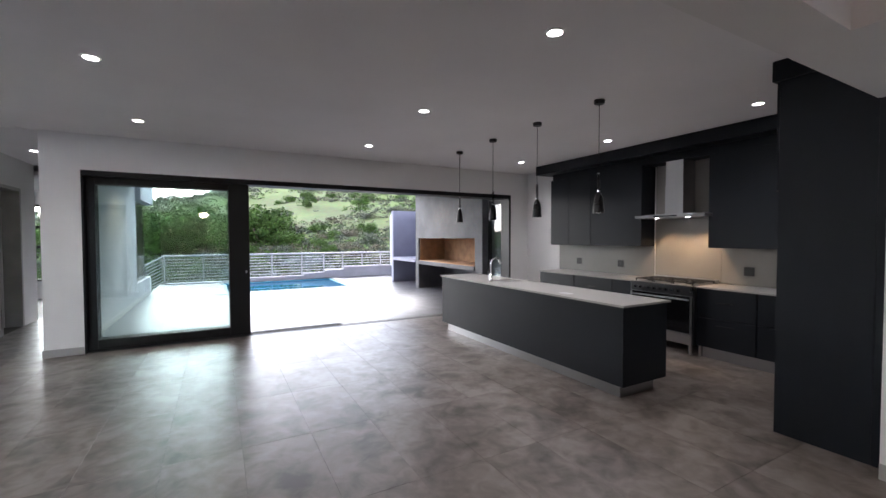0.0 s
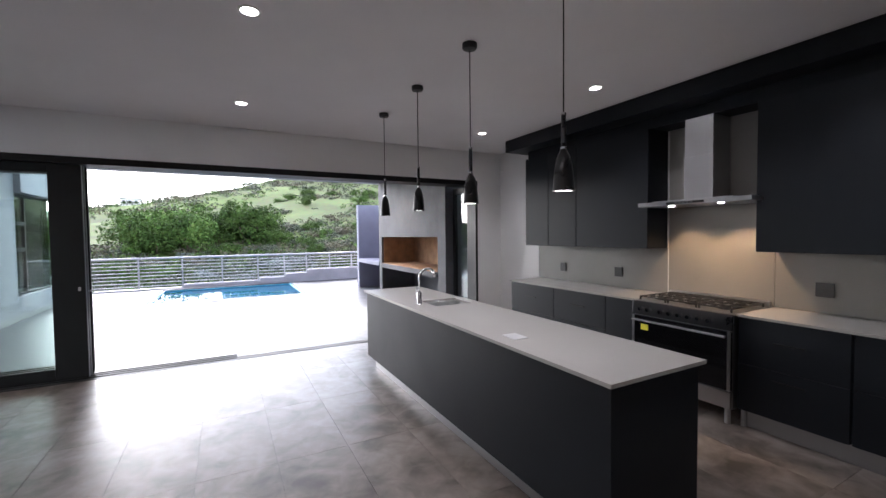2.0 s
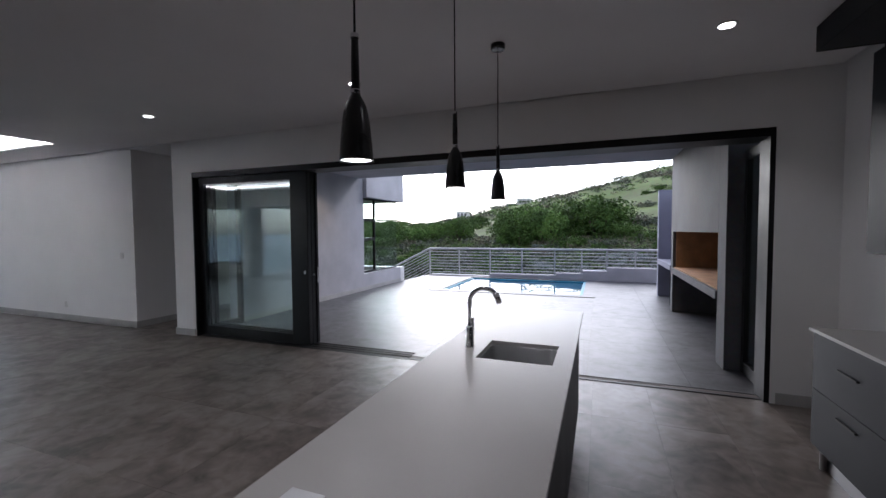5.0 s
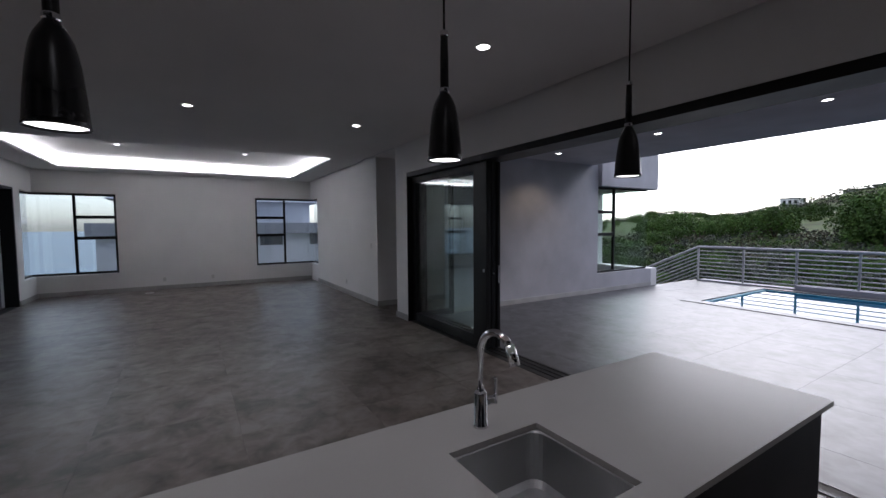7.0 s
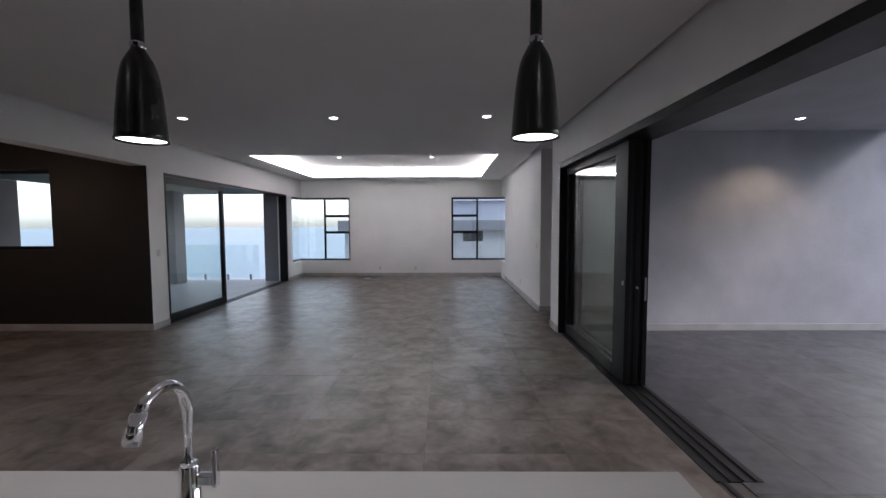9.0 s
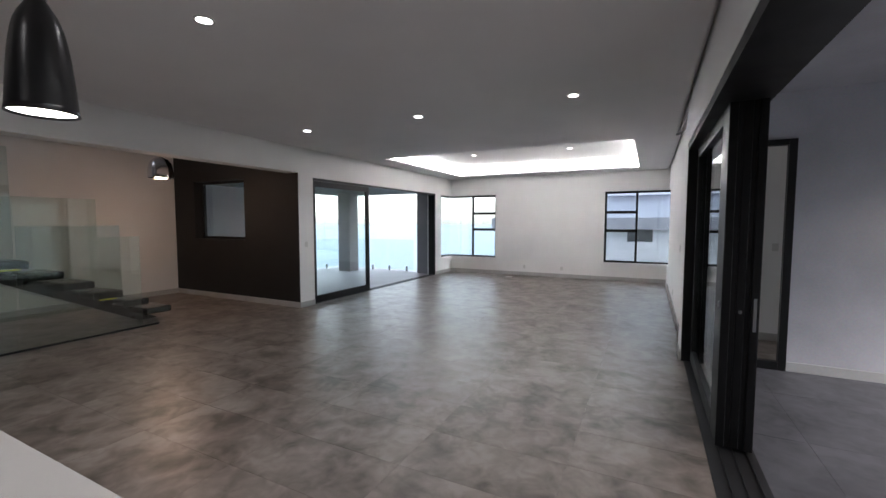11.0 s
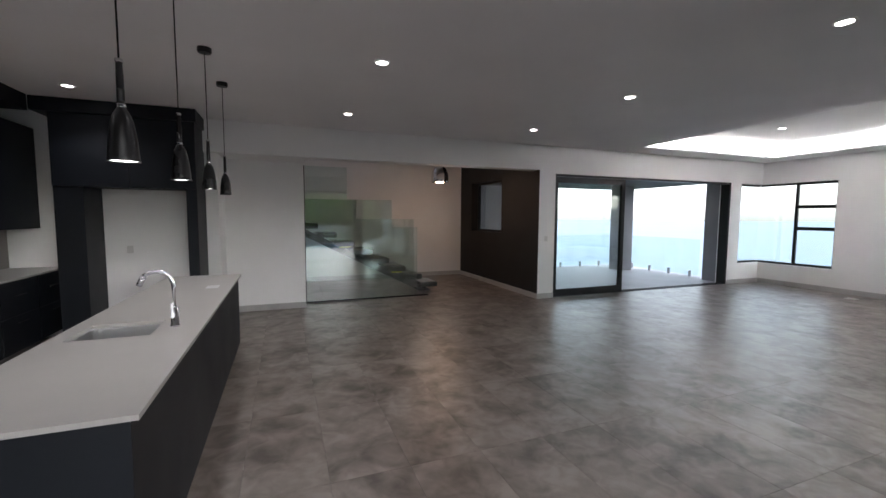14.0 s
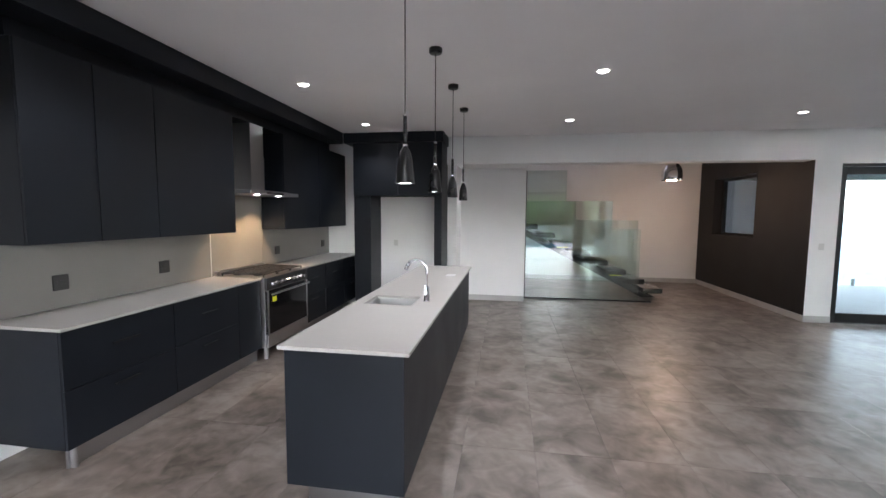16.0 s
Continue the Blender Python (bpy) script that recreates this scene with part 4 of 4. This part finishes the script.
part("upper_wall", box(-20, 1.2, 1.70, -14, 7.6, 2.55), HOUSE_WALL, house)
bm = bmesh.new()
pts = [(-20.4, 0.8, 2.55), (-13.6, 0.8, 2.55), (-13.6, 8.0, 2.55), (-20.4, 8.0, 2.55), (-17, 2.4, 3.9), (-17, 6.4, 3.9)]
vv = [bm.verts.new(p) for p in pts]
for f in ((0, 1, 4), (1, 2, 5, 4), (2, 3, 5), (3, 0, 4, 5), (3, 2, 1, 0)):
    bm.faces.new([vv[i] for i in f])
part("roof", bm, FASCIA, house)

# ---- lamps ----
def downlight(x, y, z, group):
    d = thing("downlight", (x, y, z), "round white recessed ceiling downlight, lit", "downlight", group)
    part("trim_ring", lathe([(0.046, -0.002), (0.05, -0.008), (0.062, -0.006), (0.064, 0.0)], (x, y, z), 28), WHITE_PLASTIC, d)
    part("lens", disc((x, y, z - 0.005), 0.046), GLOW, d, "glowing white lens")


for x, y in DOWNLIGHTS:
    downlight(x, y, H, "kitchen and living downlights")
for x, y in PATIO_LIGHTS:
    downlight(x, y, H, "patio downlights")
for x, y in [(-5.9, 2.1), (-5.9, 4.3)]:
    downlight(x, y, H + 0.26, "tray downlights")
downlight(-2.9, 7.9, H, "passage downlights")


def pendant(x, y):
    p = thing("pendant_light", (x, y, 1.767), "slim black metal pendant with a flared shade, lit", "pendant light", "pendants over the island")
    part("canopy", lathe([(0.0001, H - 0.045), (0.045, H - 0.04), (0.052, H - 0.03), (0.052, H - 0.001), (0.0001, H - 0.001)], (x, y, 0), 28), PENDANT_BLACK, p)
    part("cord", tube([(x, y, 2.15), (x, y, H - 0.04)], 0.0035, 8), BLACK, p, "thin black cord")
    part("stem", lathe([(0.0001, 2.155), (0.011, 2.15), (0.013, 2.08), (0.0135, 1.985), (0.0001, 1.98)], (x, y, 0), 20), PENDANT_BLACK, p)
    part("collar", lathe([(0.0145, 1.992), (0.016, 1.989), (0.016, 1.981), (0.0145, 1.978)], (x, y, 0), 20), CHROME, p, "fine chrome collar")
    part("cap", lathe([(0.0001, 2.166), (0.0125, 2.165), (0.0135, 2.162), (0.0135, 2.152), (0.012, 2.150)], (x, y, 0), 20), CHROME, p, "small chrome cap")
    part("shade", lathe([(0.0135, 1.979), (0.019, 1.969), (0.029, 1.951), (0.0345, 1.937), (0.0385, 1.920), (0.042, 1.90), (0.045, 1.877), (0.050, 1.824), (0.053, 1.780), (0.0555, 1.767), (0.053, 1.767), (0.050, 1.785), (0.047, 1.824), (0.042, 1.877), (0.035, 1.92), (0.012, 1.965)], (x, y, 0), 32), PENDANT_BLACK, p, smooth=True)
    part("diffuser", disc((x, y, 1.772), 0.051), PEND_GLOW, p, "glowing white diffuser")


for x, y in PENDANTS:
    pendant(x, y)

dome = thing("dome_pendant_light", (-0.8, -1.48, 2.29), "polished chrome dome pendant hanging in the stair hall", "pendant light")
part("shade", lathe([(0.18, 2.29), (0.185, 2.36), (0.18, 2.45), (0.155, 2.54), (0.11, 2.60), (0.05, 2.63), (0.03, 2.64), (0.03, 2.63), (0.05, 2.62), (0.105, 2.59), (0.148, 2.535), (0.172, 2.45), (0.176, 2.36), (0.172, 2.29)], (-0.8, -1.48, 0), 40), CHROME, dome, smooth=True)
part("cord", tube([(-0.8, -1.48, 2.63), (-0.8, -1.48, 5.0)], 0.004, 8), BLACK, dome)
part("bulb", lathe([(0.0001, 2.30), (0.03, 2.32), (0.035, 2.35), (0.02, 2.40), (0.0001, 2.42)], (-0.8, -1.48, 0), 16), PEND_GLOW, dome, "glowing warm bulb")

# ---- stairs ----
stairs = thing("staircase", (0.8, -1.1, 0), "open staircase of dark cantilevered treads on a steel stringer", "staircase")
N_T = 13
for k in range(N_T):
    x, z = -0.33 + k * 0.325, 0.24 + k * 0.168
    tr = part("tread", box(x - 0.17, -1.86, z - 0.06, x + 0.15, -0.86, z, 0.006), TREAD, stairs)
    wr = boxes([(x - 0.185, -1.45 + 0.1 * (k % 3), z - 0.085, x + 0.16, -0.84, z + 0.012)], 0.02)
    bmesh.ops.subdivide_edges(wr, edges=wr.edges[:], cuts=2, use_grid_fill=True)
    for v in wr.verts:
        v.co += 0.014 * noise.noise_vector(v.co * 7.0)
    part("wrap", wr, WRAP, tr, "crumpled black protective wrap", smooth=True)
    if k % 3 == 2:
        part("tape", box(x - 0.10, -0.865, z - 0.10, x + 0.10, -0.835, z - 0.085), YELLOW, tr, "strip of yellow tape")
bm = bmesh.new()
XE = -0.33 + N_T * 0.325
L = [(-0.56, 0.0), (-0.29, 0.0), (XE, 0.517 * (XE + 0.29)), (XE, 0.517 * (XE + 0.56))]
va = [bm.verts.new((x, -1.40, z)) for x, z in L]
vb = [bm.verts.new((x, -1.32, z)) for x, z in L]
bm.faces.new(va)
bm.faces.new(vb[::-1])
for i in range(4):
    j = (i + 1) % 4
    bm.faces.new((va[i], vb[i], vb[j], va[j]))
part("stringer", bm, TREAD, stairs)
part("channel", box(-0.3, -0.82, 0.0, 2.01, -0.79, 0.025), BLACK, stairs, "black floor channel of the glass")
part("wall_channel", box(1.985, -0.818, 0.026, 2.012, -0.792, 2.43), BLACK, stairs, "black wall channel of the glass")
for label, panes in (("greenish frameless glass balustrade standing on the floor beside the stairs", [(-0.08, -0.81, 0.026, 0.42, -0.798, 1.35), (0.43, -0.81, 0.026, 1.25, -0.798, 1.86), (1.26, -0.81, 0.026, 3.5, -0.798, 2.43)]),
                     ("greenish frameless glass balustrade on the far side of the stairs", [(-0.35, -1.91, 0.2, 0.9, -1.898, 1.5), (0.91, -1.91, 0.2, 2.2, -1.898, 1.9), (2.21, -1.91, 0.9, 3.6, -1.898, 2.6)])):
    gb = thing("glass_balustrade", (0.9, panes[0][1], 0), label, "balustrade", "stair balustrades")
    for r in panes:
        part("pane", box(*r), STAIR_GLASS, gb).visible_shadow = False

# ---- range, hood, sink, sockets ----
rg = thing("range_cooker", (5.1, 2.75, 0), "wide stainless steel gas range cooker with a black glass oven door", "cooker")
RY0, RY1, RX = 2.302, 3.198, 4.86
part("body", box(RX + 0.03, RY0, 0.13, 5.46, RY1, 0.895, 0.004), STEEL, rg)
part("control_panel", box(RX, RY0, 0.765, RX + 0.03, RY1, 0.895, 0.006), DARK_STEEL, rg, "dark brushed steel control panel")
for i in range(8):
    y = RY0 + 0.16 + i * 0.085 if i < 6 else RY0 + 0.71 + (i - 6) * 0.075
    k = lathe([(0.0001, 0.045), (0.016, 0.045), (0.019, 0.02), (0.026, 0.0)], (0, 0, 0), 18)
    bmesh.ops.transform(k, matrix=Matrix.Translation((RX - 0.001, y, 0.825)) @ Matrix.Rotation(-math.pi / 2, 4, "Y"), verts=k.verts[:])
    part("knob", k, CHROME, rg, "round steel knob")
od = part("oven_door", box(RX, RY0 + 0.005, 0.28, RX + 0.028, RY1 - 0.005, 0.755, 0.005), OVEN_GLASS, rg, "black glass oven door")
part("handle", tube([(RX - 0.04, RY0 + 0.03, 0.72), (RX - 0.04, RY1 - 0.03, 0.72)], 0.011), STEEL, od, "long steel bar handle")
part("door_edge", box(RX - 0.003, RY0 + 0.005, 0.28, RX + 0.02, RY0 + 0.03, 0.755), STEEL, od)
part("door_edge", box(RX - 0.003, RY1 - 0.03, 0.28, RX + 0.02, RY1 - 0.005, 0.755), STEEL, od)
part("sticker", box(RX - 0.003, 3.02, 0.625, RX - 0.001, 3.10, 0.68), YELLOW, od, "yellow paper sticker")
part("drawer", box(RX, RY0 + 0.005, 0.135, RX + 0.028, RY1 - 0.005, 0.272, 0.005), STEEL, rg)
for y in (RY0 + 0.05, RY1 - 0.05):
    part("leg", lathe([(0.0001, 0), (0.022, 0), (0.022, 0.13), (0.0001, 0.13)], (RX + 0.06, y, 0), 16), STEEL, rg)
part("backguard", box(5.44, RY0, 0.896, 5.478, RY1, 0.95, 0.004), STEEL, rg)
part("hob", box(RX + 0.04, RY0 + 0.01, 0.895, 5.44, RY1 - 0.01, 0.90), STEEL, rg)
for j in range(3):
    y0 = RY0 + 0.03 + j * 0.28
    rows = [(RX + 0.06, y0 + d, 0.925, 5.42, y0 + d + 0.012, 0.937) for d in (0.0, 0.085, 0.17, 0.255)] + [(RX + 0.06 + e, y0, 0.925, RX + 0.072 + e, y0 + 0.267, 0.937) for e in (0.0, 0.12, 0.26, 0.40, 0.49)]
    rows += [(RX + 0.06 + e, y0 + d, 0.90, RX + 0.072 + e, y0 + d + 0.012, 0.925) for e in (0.0, 0.49) for d in (0.0, 0.255)]
    part("grate", boxes(rows), IRON, rg, "black cast iron pan support")
    for e in (0.15, 0.40):
        part("burner", lathe([(0.0001, 0.92), (0.035, 0.92), (0.045, 0.91), (0.05, 0.90)], (RX + 0.06 + e, y0 + 0.13, 0), 20), IRON, rg, "black round gas burner")

hd = thing("cooker_hood", (5.3, 2.76, 1.8), "stainless steel chimney cooker hood with two small lamps", "cooker hood")
part("canopy", boxes([(4.99, 2.24, 1.80, 5.482, 3.235, 1.838), (5.05, 2.4, 1.838, 5.482, 3.12, 1.85)], 0.003), STEEL, hd)
part("control_strip", box(4.986, 2.60, 1.808, 4.9895, 2.94, 1.828), BLACK, hd, "black strip with the hood's push buttons")
for k in range(5):
    part("button", box(4.984, 2.70 + k * 0.035, 1.814, 4.9858, 2.715 + k * 0.035, 1.822), STEEL, hd)
part("chimney", boxes([(5.2, 2.645, 1.851, 5.482, 2.905, 2.25), (5.204, 2.649, 2.25, 5.482, 2.901, 2.602)], 0.003), STEEL, hd)
for y in (2.52, 2.96):
    part("hood_light", disc((5.10, y, 1.796), 0.025), GLOW, hd, "small glowing hood lamp")

sk = thing("sink", (3.23, 4.02, 0.7), "undermounted steel sink with rounded corners in the island top", "sink")
def rounded(x0, y0, x1, y1, r, z, seg=5):
    out = []
    for cx, cy, a0 in ((x1 - r, y1 - r, 0.0), (x0 + r, y1 - r, 0.5), (x0 + r, y0 + r, 1.0), (x1 - r, y0 + r, 1.5)):
        out += [(cx + r * math.cos(math.pi * (a0 + 0.5 * k / seg)), cy + r * math.sin(math.pi * (a0 + 0.5 * k / seg)), z) for k in range(seg + 1)]
    return out


bm = bmesh.new()
rings = [[bm.verts.new(p) for p in rounded(SX0 - a, SY0 - a, SX1 + a, SY1 + a, r, z)] for a, r, z in
         ((0.018, 0.06, 0.879), (0.004, 0.05, 0.879), (0.0, 0.048, 0.874), (-0.006, 0.045, 0.72), (-0.022, 0.04, 0.703), (-0.05, 0.03, 0.70))]
for p, q in zip(rings, rings[1:]):
    for k in range(len(p)):
        bm.faces.new((p[k], p[(k + 1) % len(p)], q[(k + 1) % len(p)], q[k]))
bm.faces.new(rings[-1])
outer = [[bm.verts.new(p) for p in rounded(SX0 - a, SY0 - a, SX1 + a, SY1 + a, 0.06, z)] for a, z in ((0.018, 0.878), (0.012, 0.69))]
for k in range(len(outer[0])):
    n2 = (k + 1) % len(outer[0])
    bm.faces.new((rings[0][n2], rings[0][k], outer[0][k], outer[0][n2]))
    bm.faces.new((outer[0][n2], outer[0][k], outer[1][k], outer[1][n2]))
bm.faces.new(outer[1][::-1])
part("bowl", bm, SINK, sk, smooth=False)
part("drain", disc((3.23, 4.02, 0.70), 0.045), CHROME, sk, "round chrome drain")
tp = thing("tap", (2.955, 4.03, 0.90), "chrome gooseneck mixer tap beside the sink", "tap")
part("base", lathe([(0.0001, 0), (0.027, 0), (0.027, 0.008), (0.022, 0.012), (0.022, 0.11), (0.018, 0.118), (0.0001, 0.12)], (2.955, 4.03, 0.90), 24), CHROME, tp, smooth=True)
arc = [(2.955, 4.03, 1.0), (2.955, 4.03, 1.145)] + [(2.955 + 0.085 * (1 - math.cos(t)), 4.03, 1.145 + 0.085 * math.sin(t)) for t in [math.pi * k / 12 for k in range(1, 10)]]
part("spout", tube(arc, 0.012, 16), CHROME, tp, smooth=True)
part("spray_head", tube([arc[-1], (arc[-1][0] + 0.025, 4.03, arc[-1][2] - 0.055)], 0.016, 16), CHROME, tp, smooth=True)
part("lever", boxes([(2.945, 4.05, 0.965, 2.965, 4.085, 0.99), (2.947, 4.085, 0.96, 2.963, 4.097, 1.05)], 0.004), CHROME, tp)
pop = thing("popup_socket", (2.96, 2.6, 0.90), "flat steel pop-up socket in the island top", "socket")
part("plate", box(2.91, 2.53, 0.901, 3.01, 2.67, 0.906, 0.002), PALE_STEEL, pop)


def socket(x, y, z, w, face, mat, label, group):
    s = thing("wall_socket", (x, y, z), label, "socket", group)
    if face == "-x":
        part("plate", box(x - 0.012, y - w / 2, z - 0.056, x - 0.001, y + w / 2, z + 0.056, 0.003), mat, s)
        part("switch", box(x - 0.016, y - w / 4, z - 0.012, x - 0.0125, y + w / 4, z + 0.014, 0.001), mat, s)
    elif face == "+x":
        part("plate", box(x + 0.001, y - w / 2, z - 0.05, x + 0.010, y + w / 2, z + 0.05, 0.003), mat, s)
    elif face == "+y":
        part("plate", box(x - w / 2, y + 0.001, z - 0.05, x + w / 2, y + 0.010, z + 0.05, 0.003), mat, s)
    else:
        part("plate", box(x - w / 2, y - 0.010, z - 0.05, x + w / 2, y - 0.001, z + 0.05, 0.003), mat, s)


for y, w in ((4.75, 0.105), (3.85, 0.11), (1.95, 0.115), (0.53, 0.11)):
    socket(5.484, y, 1.087, w, "-x", SOCKET, "dark square double socket on the splashback", "splashback sockets")
for x, y, z, f in ((-8.5, 3.7, 0.25, "+x"), (-8.5, 2.63, 0.25, "+x"), (-2.3, 0.265, 1.15, "+y"), (-3.41, 7.35, 1.235, "+x"), (-3.71, 6.3, 1.17, "-y"), (-5.29, 6.3, 0.28, "-y"), (4.25, 0.259, 1.1, "+y")):
    socket(x, y, z, 0.07, f, WHITE_PLASTIC, "white plastic wall plate", "wall plates")

fb = thing("floor_box", (-7.9, 2.35, 0.0), "small white floor socket box in the living room", "socket")
part("plate", box(-8.0, 2.27, 0.001, -7.84, 2.43, 0.012, 0.003), WHITE_PLASTIC, fb)

# ---- floor tiles ----
def tiles(parent, mat, x0, y0, x1, y1, w, d, ox, oy, top):
    """Thin tiles on a grid that has a joint at ox, oy, cut off at the edges."""
    meshes, cells = {}, []
    i0, i1 = math.floor((x0 - ox) / w), math.ceil((x1 - ox) / w)
    j0, j1 = math.floor((y0 - oy) / d), math.ceil((y1 - oy) / d)
    for j in range(j0, j1):
        for i in range(i0, i1):
            cells.append((max(x0, ox + i * w), max(y0, oy + j * d), min(x1, ox + (i + 1) * w), min(y1, oy + (j + 1) * d)))
    for a0, b0, a1, b1 in cells:
        sx, sy = round(a1 - a0 - 0.0022, 4), round(b1 - b0 - 0.0022, 4)
        if sx < 0.02 or sy < 0.02:
            continue
        if (sx, sy) not in meshes:
            bm = box(-sx / 2, -sy / 2, -0.012, sx / 2, sy / 2, 0)
            me = bpy.data.meshes.new("tile")
            bm.to_mesh(me)
            bm.free()
            me.materials.append(mat)
            meshes[sx, sy] = me
        t = new("tile", meshes[sx, sy])
        t.location = ((a0 + a1) / 2, (b0 + b1) / 2, top)
        t.parent = parent


floor_ob, patio_ob = bpy.data.objects["floor"], bpy.data.objects["patio"]
tiles(floor_ob, TILE, -8.5, 0.0, 5.5, 6.268, 0.485, 0.97, 0.18, 0.6, 0.0)
tiles(floor_ob, TILE, -2.137, -3.4, 5.5, 0.0, 0.485, 0.97, 0.18, 0.6, 0.0)
tiles(floor_ob, TILE, -3.41, 6.25, -2.39, 9.65, 0.485, 0.97, 0.18, 0.6, 0.0)
for r in ((-2.1, 6.421, 5.9, 11.98), (-2.1, 11.98, -0.28, 15.1), (3.27, 11.98, 5.9, 15.1), (-0.28, 14.85, 3.27, 15.1)):
    tiles(patio_ob, PATIO_TILE, *r, 0.97, 0.97, 3.51, 7.9, 0.0)
